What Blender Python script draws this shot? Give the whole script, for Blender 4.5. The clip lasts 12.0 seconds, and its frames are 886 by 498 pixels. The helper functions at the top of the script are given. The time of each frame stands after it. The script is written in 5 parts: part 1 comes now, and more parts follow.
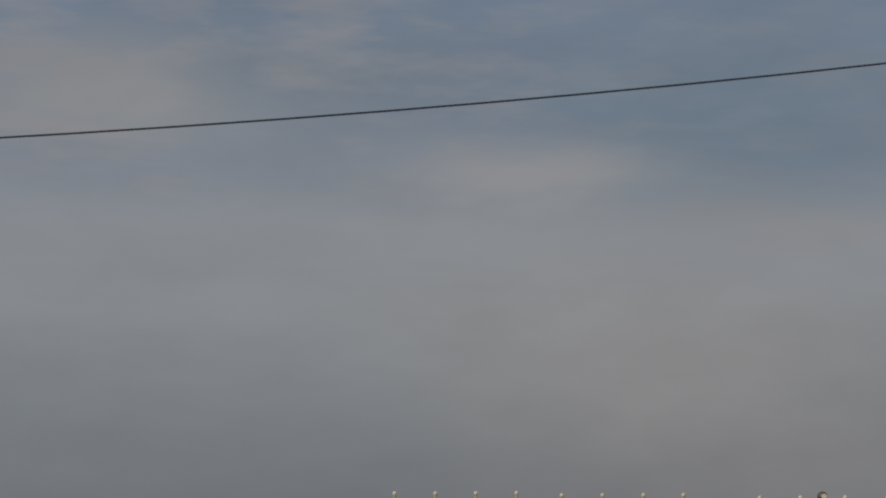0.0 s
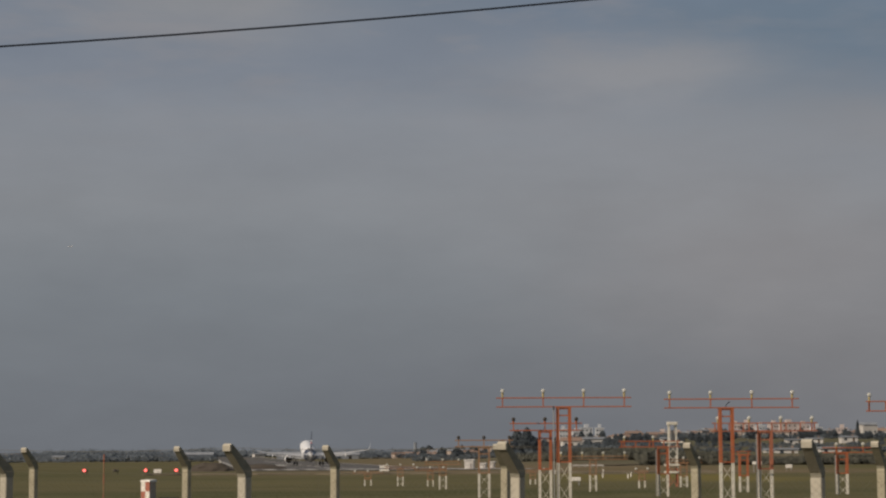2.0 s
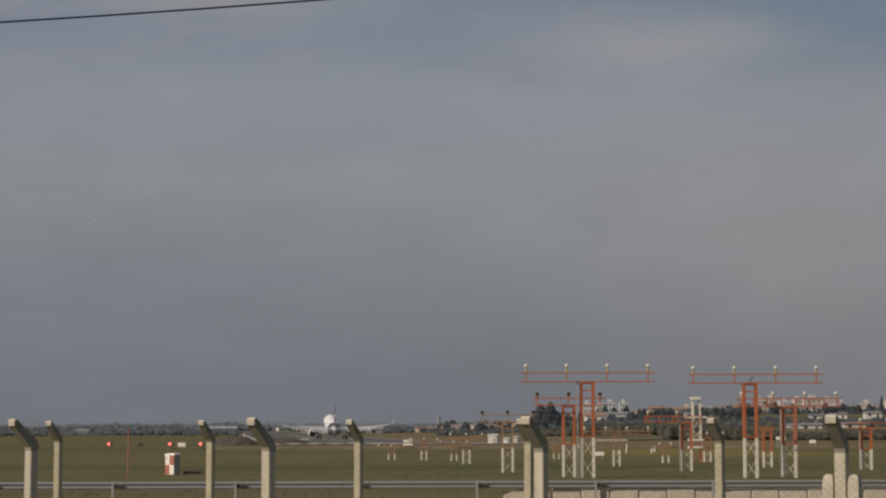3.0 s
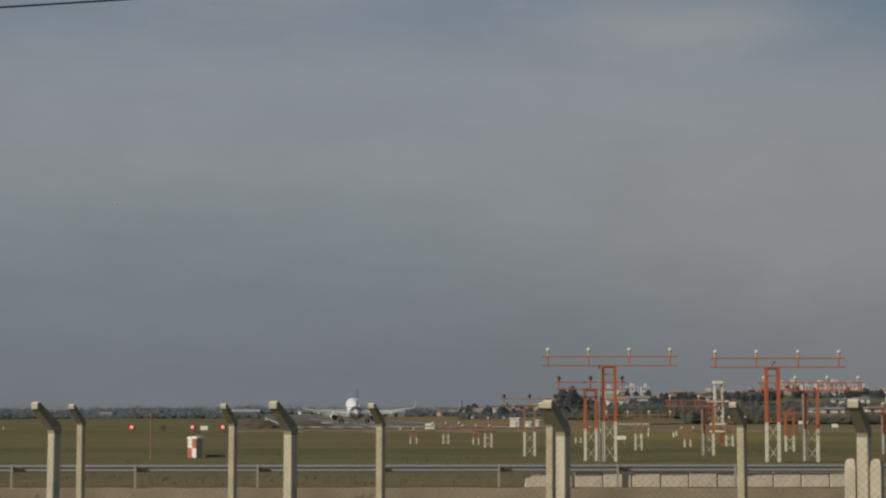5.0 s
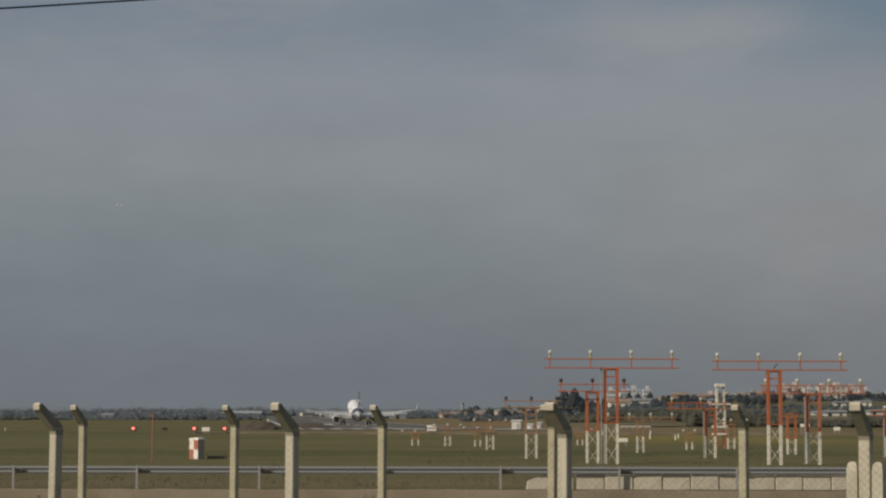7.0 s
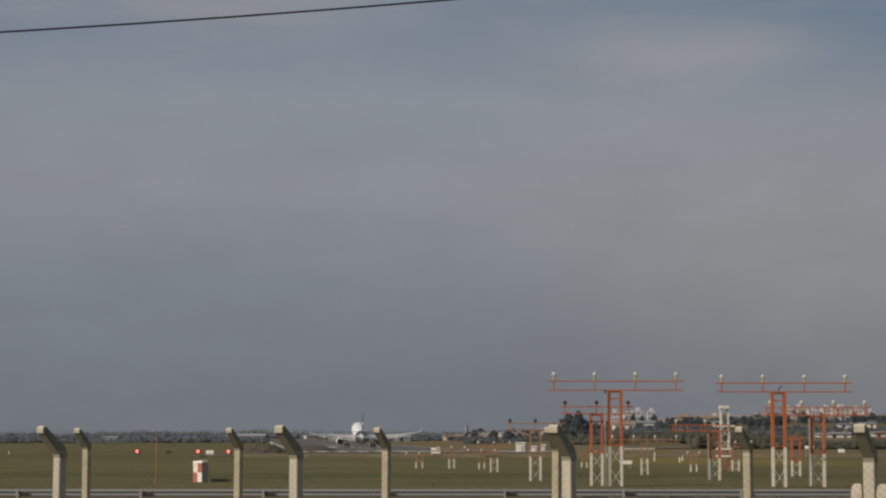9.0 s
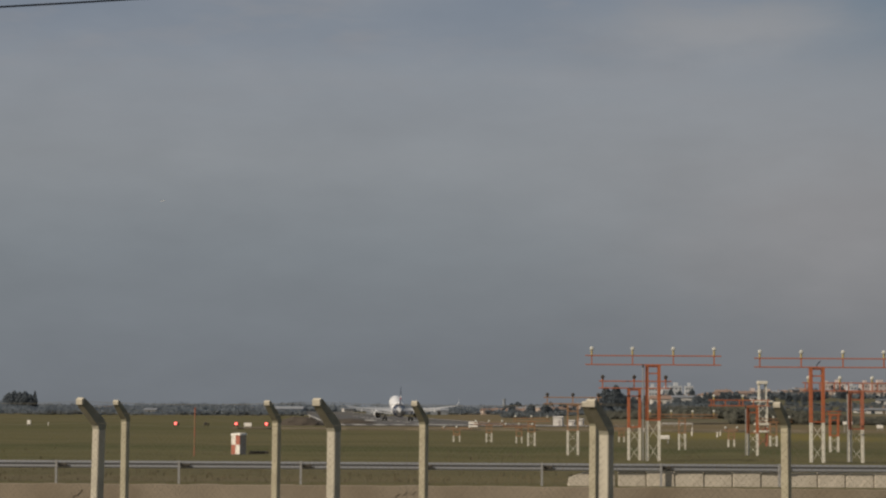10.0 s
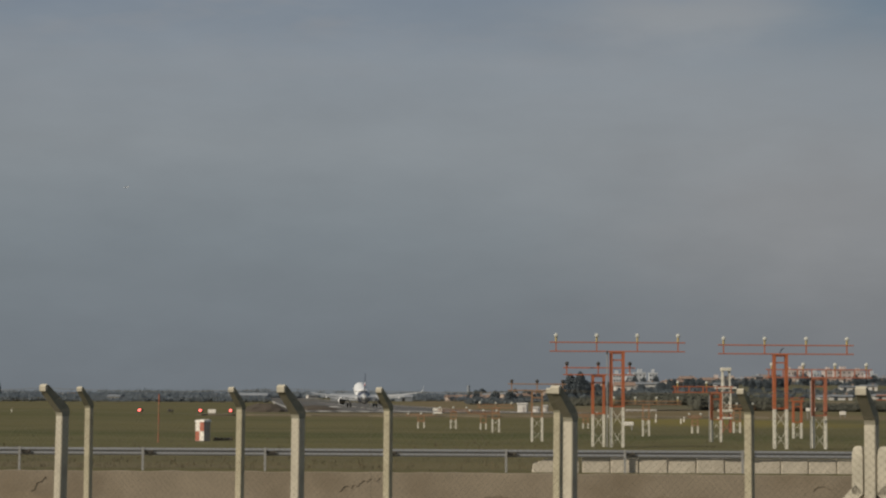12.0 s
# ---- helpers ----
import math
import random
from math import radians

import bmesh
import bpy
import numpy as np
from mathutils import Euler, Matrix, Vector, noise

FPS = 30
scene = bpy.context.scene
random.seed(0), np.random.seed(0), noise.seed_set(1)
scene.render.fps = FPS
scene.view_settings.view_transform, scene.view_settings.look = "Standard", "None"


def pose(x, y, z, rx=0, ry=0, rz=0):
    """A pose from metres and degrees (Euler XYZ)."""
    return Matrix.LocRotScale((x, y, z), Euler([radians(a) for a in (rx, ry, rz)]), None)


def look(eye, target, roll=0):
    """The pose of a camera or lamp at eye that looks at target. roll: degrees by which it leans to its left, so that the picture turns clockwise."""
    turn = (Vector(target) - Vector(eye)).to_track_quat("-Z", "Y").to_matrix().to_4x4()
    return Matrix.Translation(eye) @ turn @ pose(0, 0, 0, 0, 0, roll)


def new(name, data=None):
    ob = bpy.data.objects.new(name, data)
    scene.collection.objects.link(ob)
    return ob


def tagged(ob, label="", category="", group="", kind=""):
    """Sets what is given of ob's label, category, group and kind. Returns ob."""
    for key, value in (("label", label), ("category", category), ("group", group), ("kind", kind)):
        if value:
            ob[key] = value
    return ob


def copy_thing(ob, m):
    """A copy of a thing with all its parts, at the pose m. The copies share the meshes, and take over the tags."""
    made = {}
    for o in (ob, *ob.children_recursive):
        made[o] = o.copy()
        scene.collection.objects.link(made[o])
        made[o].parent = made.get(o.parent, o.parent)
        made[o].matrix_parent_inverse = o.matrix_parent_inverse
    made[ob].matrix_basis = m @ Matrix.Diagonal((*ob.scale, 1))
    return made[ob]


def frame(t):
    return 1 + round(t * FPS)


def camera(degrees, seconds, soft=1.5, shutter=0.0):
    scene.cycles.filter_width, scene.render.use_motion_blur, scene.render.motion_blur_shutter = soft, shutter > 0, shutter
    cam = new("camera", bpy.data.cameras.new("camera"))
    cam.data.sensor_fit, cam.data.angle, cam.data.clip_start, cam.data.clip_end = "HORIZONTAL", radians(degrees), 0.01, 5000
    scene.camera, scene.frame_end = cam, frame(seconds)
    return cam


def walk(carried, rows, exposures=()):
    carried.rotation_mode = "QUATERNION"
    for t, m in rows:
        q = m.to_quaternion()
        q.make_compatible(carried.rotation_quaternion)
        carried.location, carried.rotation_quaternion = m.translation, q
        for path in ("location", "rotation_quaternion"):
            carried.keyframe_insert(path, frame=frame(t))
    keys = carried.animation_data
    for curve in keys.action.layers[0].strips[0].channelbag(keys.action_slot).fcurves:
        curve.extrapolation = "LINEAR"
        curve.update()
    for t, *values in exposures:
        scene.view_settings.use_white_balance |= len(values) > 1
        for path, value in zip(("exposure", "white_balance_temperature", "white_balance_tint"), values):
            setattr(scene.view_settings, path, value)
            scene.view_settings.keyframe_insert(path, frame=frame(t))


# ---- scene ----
EYE = (0.0, 0.0, 2.43)


def aim(yaw, tilt, lean):
    """Camera pose at the fixed standpoint: yaw to the left, tilt up, lean to the left, in degrees."""
    return pose(*EYE, 90 + tilt, 0, yaw) @ pose(0, 0, 0, 0, 0, lean)


cam = camera(23.33, 12.0, soft=2.3)
walk(cam, [
    (0, aim(-4.328, 8.150, -0.290)),
    (0.2, aim(-4.034, 7.882, -0.274)),
    (0.5, aim(-3.523, 6.500, 0.033)),
    (1, aim(-1.920, 6.454, 0.204)),
    (1.5, aim(-1.583, 5.801, 0.016)),
    (2, aim(-1.451, 5.454, -0.288)),
    (2.5, aim(-1.241, 4.937, -0.156)),
    (3, aim(-0.808, 4.780, -0.140)),
    (3.2, aim(-0.698, 4.790, -0.140)),
    (4.8, aim(-0.360, 4.599, 0.096)),
    (5, aim(-0.216, 4.348, -0.044)),
    (5.5, aim(-0.344, 4.191, 0.176)),
    (6, aim(0.000, 3.758, 0.270)),
    (6.5, aim(-0.226, 3.948, 0.271)),
    (7, aim(-0.157, 4.400, 0.106)),
    (7.2, aim(-0.089, 4.549, 0.034)),
    (8.8, aim(0.232, 4.887, 0.019)),
    (9, aim(-0.058, 4.997, 0.009)),
    (9.5, aim(0.448, 4.719, 0.049)),
    (10, aim(0.963, 4.294, 0.324)),
    (10.5, aim(0.959, 5.027, 0.351)),
    (11, aim(0.539, 4.362, -0.008)),
    (11.5, aim(0.341, 3.863, 0.108)),
    (12, aim(0.013, 3.943, 0.321)),
], exposures=[
    (0, -0.05, 6680, 14), (1.0, -0.02, 6600, 14), (1.5, -0.06, 6580, 14), (2.0, -0.05, 6560, 15), (2.5, 0.03, 6550, 15), (3.2, 0.03, 6550, 15), (4.8, 0.03, 6500, 11), (5.5, 0.03, 6450, 10), (7.2, 0.03, 6450, 10),
    (9.0, 0.05, 6450, 14), (9.5, 0.03, 6450, 15), (10.0, 0.05, 6540, 13), (10.5, 0.04, 6450, 10), (11.0, 0.05, 6500, 13), (11.5, 0.03, 6450, 10), (12, 0.04, 6400, 10),
])

# ---- world and sun ----
SUN_EL, SUN_AZ = 36.0, 237.0  # azimuth clockwise from +Y
world = bpy.data.worlds.new("sky")
scene.world = world
world.use_nodes = True
wn, wl = world.node_tree.nodes, world.node_tree.links
wn.clear()


def wmath(op, a, b=None, c=None):
    n = wn.new("ShaderNodeMath")
    n.operation = op
    for i, v in enumerate((a, b, c)):
        if v is None:
            continue
        if isinstance(v, (int, float)):
            n.inputs[i].default_value = v
        else:
            wl.new(v, n.inputs[i])
    return n.outputs[0]


def wmix(fac, a, b):
    n = wn.new("ShaderNodeMix")
    n.data_type = "RGBA"
    for s, v in ((n.inputs[0], fac), (n.inputs[6], a), (n.inputs[7], b)):
        if isinstance(v, (int, float)):
            s.default_value = v
        elif isinstance(v, tuple):
            s.default_value = (*v, 1)
        else:
            wl.new(v, s)
    return n.outputs[2]


def wnoise(scale, stretch, detail, seed):
    m = wn.new("ShaderNodeMapping")
    m.inputs["Scale"].default_value = stretch
    m.inputs["Location"].default_value = (seed, seed * 0.7, seed * 1.3)
    wl.new(wco.outputs["Generated"], m.inputs[0])
    n = wn.new("ShaderNodeTexNoise")
    n.inputs["Scale"].default_value = scale
    n.inputs["Detail"].default_value = detail
    n.inputs["Roughness"].default_value = 0.55
    wl.new(m.outputs[0], n.inputs["Vector"])
    return n.outputs[0]


wco = wn.new("ShaderNodeTexCoord")
sep = wn.new("ShaderNodeSeparateXYZ")
wl.new(wco.outputs["Generated"], sep.inputs[0])
az = wmath("MULTIPLY", wmath("ARCTAN2", sep.outputs[0], sep.outputs[1]), 57.2958)
el = wmath("MULTIPLY", wmath("ARCSINE", sep.outputs[2]), 57.2958)
sky = wn.new("ShaderNodeTexSky")
sky.sky_type = "NISHITA"
sky.sun_disc = False
sky.sun_elevation = radians(SUN_EL)
sky.sun_rotation = radians(SUN_AZ)
sky.dust_density = 4.0
# thin high overcast: a veil whose brightness changes with height, with cloud banks drifting in it
ramp = wn.new("ShaderNodeValToRGB")
wl.new(wmath("DIVIDE", el, 24.0), ramp.inputs[0])
VEIL = [(0.0, (1.63, 1.82, 2.00)), (0.07, (1.63, 1.84, 2.03)), (0.17, (1.92, 2.18, 2.38)), (0.28, (2.38, 2.57, 2.71)),
        (0.37, (2.34, 2.56, 2.77)), (0.44, (1.82, 2.17, 2.61)), (0.60, (1.47, 1.95, 2.55)), (1.0, (1.48, 1.95, 2.52))]
while len(ramp.color_ramp.elements) < len(VEIL):
    ramp.color_ramp.elements.new(0.5)
for e, (p, c) in zip(ramp.color_ramp.elements, VEIL):
    e.position, e.color = p, (c[0] / 4, c[1] / 4, c[2] / 4, 1)
veil = wn.new("ShaderNodeVectorMath")
veil.operation = "SCALE"
veil.inputs[3].default_value = 4.0
wl.new(ramp.outputs[0], veil.inputs[0])
soft_noise = wnoise(9.0, (1.0, 1.0, 3.2), 4, 3.1)
fine_noise = wnoise(17.0, (1.0, 1.0, 2.6), 6, 8.4)
wob = wmath("MULTIPLY", wmath("SUBTRACT", soft_noise, 0.5), 7.0)
wob2 = wmath("MULTIPLY", wmath("SUBTRACT", fine_noise, 0.5), 2.6)


def bank(a, e, wa, we, edge=1.0):
    """A soft cloud bank round azimuth a and elevation e (degrees), with a wavering outline: 0 to 1."""
    da = wmath("DIVIDE", wmath("SUBTRACT", wmath("ADD", az, wob), a), wa)
    de = wmath("DIVIDE", wmath("SUBTRACT", wmath("ADD", el, wmath("MULTIPLY", wob2, 0.6)), e), we)
    r2 = wmath("ADD", wmath("MULTIPLY", da, da), wmath("MULTIPLY", de, de))
    return wmath("MULTIPLY", wmath("POWER", 2.718, wmath("MULTIPLY", r2, -1.0)), edge)


col = wmix(0.10, veil.outputs[0], sky.outputs[0])
BANKS = [
    (-4.8, 12.2, 5.0, 1.5, 0.9, (2.56, 2.70, 2.78)),
    (1.8, 12.6, 3.0, 0.9, 0.6, (1.48, 1.93, 2.38)),
    (11.8, 11.0, 7.0, 2.5, 0.92, (1.36, 1.90, 2.42)),
    (5.8, 10.2, 3.4, 0.8, 0.82, (2.72, 2.84, 2.94)),
    (14.5, 8.5, 3.2, 0.6, 0.5, (2.65, 2.65, 2.65)),
    (13.0, 2.2, 8.0, 2.6, 0.6, (2.10, 2.13, 2.16)),
    (8.0, 8.3, 6.0, 1.6, 0.45, (2.75, 2.90, 3.00)),
    (-9.0, 2.4, 7.0, 2.4, 0.6, (1.78, 2.02, 2.20)),
    (10.0, 5.0, 6.5, 2.4, 0.6, (2.64, 2.62, 2.63)),
]
for a, e, wa, we, k, c in BANKS:
    col = wmix(bank(a, e, wa, we, k), col, c)
# wisps of high cloud, denser higher up
wisp_noise = wnoise(20.0, (1.0, 1.0, 4.2), 7, 1.7)
thin = wmath("MULTIPLY", wmath("SUBTRACT", wisp_noise, 0.46), 4.5)
thin = wmath("MINIMUM", wmath("MAXIMUM", thin, 0.0), 1.0)
high = wmath("MINIMUM", wmath("MAXIMUM", wmath("MULTIPLY", wmath("SUBTRACT", el, 7.0), 0.25), 0.0), 1.0)
col = wmix(wmath("MULTIPLY", wmath("MULTIPLY", thin, high), wmath("MINIMUM", wmath("MAXIMUM", wmath("SUBTRACT", 0.62, wmath("MULTIPLY", az, 0.036)), 0.18), 0.55)), col, (2.55, 2.62, 2.74))
mott = wmath("ADD", wmath("MULTIPLY", wmath("SUBTRACT", fine_noise, 0.5), 0.19), 1.0)
mul = wn.new("ShaderNodeVectorMath")
mul.operation = "SCALE"
wl.new(col, mul.inputs[0])
# the veil thins towards the zenith, where the sky is deeper
zen = wmath("SUBTRACT", 1.0, wmath("MULTIPLY", wmath("MINIMUM", wmath("MAXIMUM", wmath("MULTIPLY", wmath("SUBTRACT", el, 22.0), 0.025), 0.0), 1.0), 0.50))
wl.new(wmath("MULTIPLY", mott, zen), mul.inputs[3])
bg = wn.new("ShaderNodeBackground")
bg.inputs[1].default_value = 0.1
wl.new(mul.outputs[0], bg.inputs[0])
wout = wn.new("ShaderNodeOutputWorld")
wl.new(bg.outputs[0], wout.inputs[0])

sun = new("sun", bpy.data.lights.new("sun", "SUN"))
sun.data.energy, sun.data.angle, sun.data.color = 4.1, radians(0.6), (1.0, 0.88, 0.70)
sd = Vector((math.sin(radians(SUN_AZ)) * math.cos(radians(SUN_EL)), math.cos(radians(SUN_AZ)) * math.cos(radians(SUN_EL)), math.sin(radians(SUN_EL))))
sun.matrix_world = look(sd * 80, (0, 0, 0))


# ---- materials ----
def mat(name, color, rough=0.8, metal=0.0, var=0.25, scale=3.0, fine=40.0, bump=0.0, stain=None, stain_amount=0.35, stretch=(1, 1, 1), island=0.0, spec=0.3):
    """A procedural surface: base colour with variation at two scales, optional stains, per-piece change and relief."""
    m = bpy.data.materials.new(name)
    m.use_nodes = True
    n, l = m.node_tree.nodes, m.node_tree.links
    b = n["Principled BSDF"]
    b.inputs["Roughness"].default_value = rough
    b.inputs["Metallic"].default_value = metal
    b.inputs["Specular IOR Level"].default_value = spec
    co = n.new("ShaderNodeTexCoord")
    mp = n.new("ShaderNodeMapping")
    mp.inputs["Scale"].default_value = stretch
    l.new(co.outputs["Object"], mp.inputs[0])

    def nz(s, d):
        t = n.new("ShaderNodeTexNoise")
        t.inputs["Scale"].default_value, t.inputs["Detail"].default_value = s, d
        l.new(mp.outputs[0], t.inputs["Vector"])
        return t.outputs[0]

    def op(kind, a, c):
        t = n.new("ShaderNodeMath")
        t.operation = kind
        for i, v in enumerate((a, c)):
            if isinstance(v, (int, float)):
                t.inputs[i].default_value = v
            else:
                l.new(v, t.inputs[i])
        return t.outputs[0]

    big, small = nz(scale, 4), nz(fine, 3)
    k = op("ADD", op("MULTIPLY", op("SUBTRACT", big, 0.5), 2.2 * var), op("MULTIPLY", op("SUBTRACT", small, 0.5), 1.2 * var))
    if island:
        info = n.new("ShaderNodeObjectInfo")
        geo = n.new("ShaderNodeNewGeometry")
        k = op("ADD", k, op("MULTIPLY", op("SUBTRACT", info.outputs["Random"], 0.5), island))
        k = op("ADD", k, op("MULTIPLY", op("SUBTRACT", geo.outputs["Random Per Island"], 0.5), island))
    sc = n.new("ShaderNodeVectorMath")
    sc.operation = "SCALE"
    l.new(op("ADD", k, 1.0), sc.inputs[3])
    if stain:
        mx = n.new("ShaderNodeMix")
        mx.data_type = "RGBA"
        rp = n.new("ShaderNodeMapRange")
        rp.inputs[1].default_value, rp.inputs[2].default_value, rp.inputs[4].default_value = 0.48, 0.68, stain_amount * 2
        l.new(nz(scale * 0.43, 5), rp.inputs[0])
        l.new(rp.outputs[0], mx.inputs[0])
        mx.inputs[6].default_value, mx.inputs[7].default_value = (*color, 1), (*stain, 1)
        l.new(mx.outputs[2], sc.inputs[0])
    else:
        sc.inputs[0].default_value = color
    l.new(sc.outputs[0], b.inputs["Base Color"])
    if bump:
        bp = n.new("ShaderNodeBump")
        bp.inputs["Strength"].default_value, bp.inputs["Distance"].default_value = min(1.0, bump), 0.02
        l.new(op("ADD", small, big), bp.inputs["Height"])
        l.new(bp.outputs[0], b.inputs["Normal"])
    return m


def glow(name, color, strength):
    m = bpy.data.materials.new(name)
    m.use_nodes = True
    b = m.node_tree.nodes["Principled BSDF"]
    b.inputs["Base Color"].default_value = (*color, 1)
    b.inputs["Emission Color"].default_value = (*color, 1)
    b.inputs["Emission Strength"].default_value = strength
    return m


CONCRETE = mat("post_concrete", (0.44, 0.41, 0.335), 0.9, var=0.16, scale=5, fine=60, bump=0.15, stain=(0.30, 0.28, 0.225), island=0.06)
CONCRETE_OLD = mat("weathered_concrete", (0.40, 0.365, 0.27), 0.92, var=0.2, scale=4, fine=50, bump=0.2, stain=(0.25, 0.23, 0.16), island=0.06)
# near arms: shade of their sides put into the colour, besides lichen stains
ARM_CONCRETE = mat("arm_shade_concrete", (0.275, 0.26, 0.205), 0.92, var=0.2, scale=6, fine=50, bump=0.2, stain=(0.16, 0.152, 0.108))
ARM_DARK = mat("lichen_concrete", (0.22, 0.208, 0.15), 0.92, var=0.25, scale=8, fine=50, bump=0.2, stain=(0.13, 0.125, 0.08), stain_amount=0.45)
BLOCK = mat("block_concrete", (0.47, 0.425, 0.35), 0.92, var=0.14, scale=3, fine=25, bump=0.5, stain=(0.33, 0.29, 0.23), island=0.10)
PLASTER = mat("earth_render", (0.262, 0.220, 0.165), 0.95, var=0.2, scale=0.9, fine=9, bump=0.5, stain=(0.20, 0.162, 0.115), stain_amount=0.45)
ORANGE = mat("mast_orange_paint", (0.35, 0.108, 0.046), 0.55, var=0.14, scale=3, fine=30, stain=(0.29, 0.10, 0.055), stain_amount=0.35)
# orange paled for haze on the far masts; the marker pole shares it
ORANGE_PALE = mat("hazed_orange", (0.27, 0.155, 0.085), 0.75, var=0.15, scale=3, fine=30)
ORANGE_FADED = mat("faded_orange_paint", (0.33, 0.125, 0.075), 0.65, var=0.15, scale=3, fine=30)
WHITE = mat("mast_white_paint", (0.60, 0.58, 0.51), 0.55, var=0.10, scale=3, fine=30, stain=(0.5, 0.46, 0.38), stain_amount=0.3)
GALV = mat("galvanised_steel", (0.30, 0.30, 0.295), 0.6, 0.2, var=0.12, scale=2, fine=30)
RAIL = mat("rail_steel", (0.195, 0.205, 0.22), 0.6, 0.2, var=0.12, scale=0.8, fine=12, stain=(0.17, 0.165, 0.155), stain_amount=0.35)
WIRE = mat("fence_wire", (0.095, 0.088, 0.064), 0.7, 0.0, var=0.15)
RUBBER = mat("black_rubber", (0.02, 0.02, 0.02), 0.8, var=0.15)
CABLE = mat("cable_sheath", (0.007, 0.008, 0.011), 0.95, var=0.15, spec=0.0)
LAMP_WHITE = mat("lamp_glass", (0.52, 0.52, 0.47), 0.25, var=0.06, spec=0.6)
LAMP_DARK = mat("lamp_housing_dark", (0.05, 0.045, 0.04), 0.5, var=0.1)
YELLOW = mat("lamp_yellow", (0.40, 0.32, 0.14), 0.5, var=0.12)
RED = mat("marker_red", (0.37, 0.125, 0.085), 0.6, var=0.14, scale=4)
MARK_WHITE = mat("marker_white", (0.74, 0.71, 0.65), 0.6, var=0.08, scale=4)
# shade of the box's right side as a grey colour; hut doors share it
BOX_SIDE = mat("marker_shade_grey", (0.30, 0.28, 0.27), 0.7, var=0.15)
RED_LIGHT = glow("red_light", (1.0, 0.14, 0.12), 2.6)
UNIT_GREY = mat("unit_housing", (0.11, 0.10, 0.07), 0.7, var=0.15)
BARE = mat("bare_earth_face", (0.235, 0.192, 0.136), 0.95, var=0.25, scale=1.5, fine=12, bump=0.5, stain=(0.15, 0.12, 0.082))
PLANE_WHITE = mat("aircraft_white", (0.68, 0.69, 0.70), 0.35, var=0.04, scale=0.5, fine=6, spec=0.5)
PLANE_GREY = mat("aircraft_grey", (0.38, 0.39, 0.40), 0.4, var=0.06, scale=0.5, fine=6, spec=0.5)
PLANE_NAVY = mat("aircraft_dark", (0.035, 0.045, 0.075), 0.4, var=0.08, scale=0.6)
PLANE_RED = mat("aircraft_red", (0.40, 0.05, 0.05), 0.4, var=0.08)
DARK_METAL = mat("engine_dark", (0.03, 0.03, 0.032), 0.5, 0.6, var=0.1)
ASPHALT = mat("runway_asphalt", (0.085, 0.083, 0.08), 0.9, var=0.2, scale=0.03, fine=0.6, stain=(0.055, 0.053, 0.052))
ROAD = mat("gravel_track", (0.165, 0.14, 0.10), 0.95, var=0.2, scale=0.1, fine=1.5, stain=(0.13, 0.11, 0.075))
PAINT = mat("runway_paint", (0.50, 0.49, 0.46), 0.8, var=0.12, scale=0.3)
BARK = mat("bark", (0.11, 0.085, 0.06), 0.95, var=0.25, scale=2)
# town trees: the green is blued and lightened for haze in the air
LEAF_HAZED = mat("foliage", (0.150, 0.177, 0.198), 0.9, var=0.2, scale=0.4, fine=3, island=0.15, spec=0.1)
# far leaves: pale blue distance haze is mixed into the colour
LEAF_FAR_HAZED = mat("hazed_far_foliage", (0.205, 0.238, 0.270), 0.95, var=0.12, scale=0.05, fine=0.4, island=0.1, spec=0.05)
HEDGE = mat("hedge_foliage", (0.138, 0.142, 0.120), 0.95, var=0.2, scale=0.3, fine=2, island=0.15, spec=0.05)
# the hills' blue-grey is distance haze put into their colour
RIDGE = mat("hazed_far_hills", (0.120, 0.138, 0.160), 1.0, var=0.12, scale=0.01, fine=0.08, spec=0.0)


def translucent(m, share):
    """Leaves let part of the light through."""
    n, l = m.node_tree.nodes, m.node_tree.links
    b, out = n["Principled BSDF"], n["Material Output"]
    tr, mx = n.new("ShaderNodeBsdfTranslucent"), n.new("ShaderNodeMixShader")
    l.new(b.inputs["Base Color"].links[0].from_socket, tr.inputs[0])
    mx.inputs[0].default_value = share
    l.new(b.outputs[0], mx.inputs[1])
    l.new(tr.outputs[0], mx.inputs[2])
    l.new(mx.outputs[0], out.inputs[0])


for leafy, share in ((LEAF_HAZED, 0.45), (LEAF_FAR_HAZED, 0.55), (HEDGE, 0.4)):
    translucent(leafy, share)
CRACK = mat("crack_filling", (0.226, 0.187, 0.138), 0.95, var=0.3, scale=3, fine=20)
# dark earth, darkened further so the sunlit mounds look shaded
SOIL = mat("dark_soil", (0.062, 0.052, 0.042), 0.95, var=0.25, scale=0.15, fine=1.5)
GRASSY = mat("rough_grass", (0.112, 0.092, 0.057), 0.95, var=0.4, scale=0.2, fine=2, island=0.5, spec=0.05)
WALL_WHITE = mat("house_white", (0.50, 0.485, 0.46), 0.85, var=0.12, scale=0.2, fine=2, island=0.25)
WALL_CREAM = mat("house_cream", (0.42, 0.345, 0.295), 0.85, var=0.14, scale=0.2, fine=2, island=0.25)
WALL_BRICK = mat("house_brick", (0.25, 0.195, 0.165), 0.9, var=0.16, scale=0.2, fine=2, island=0.25)
PALE_GREY = mat("pale_render", (0.40, 0.42, 0.445), 0.85, var=0.10, scale=0.2, fine=2, island=0.15)
PALE_ROSE = mat("pale_rose_render", (0.42, 0.365, 0.345), 0.85, var=0.10, scale=0.2, fine=2, island=0.15)
WALL_GREY = mat("hangar_sheet", (0.19, 0.21, 0.235), 0.6, var=0.12, scale=0.1, fine=1, island=0.2)
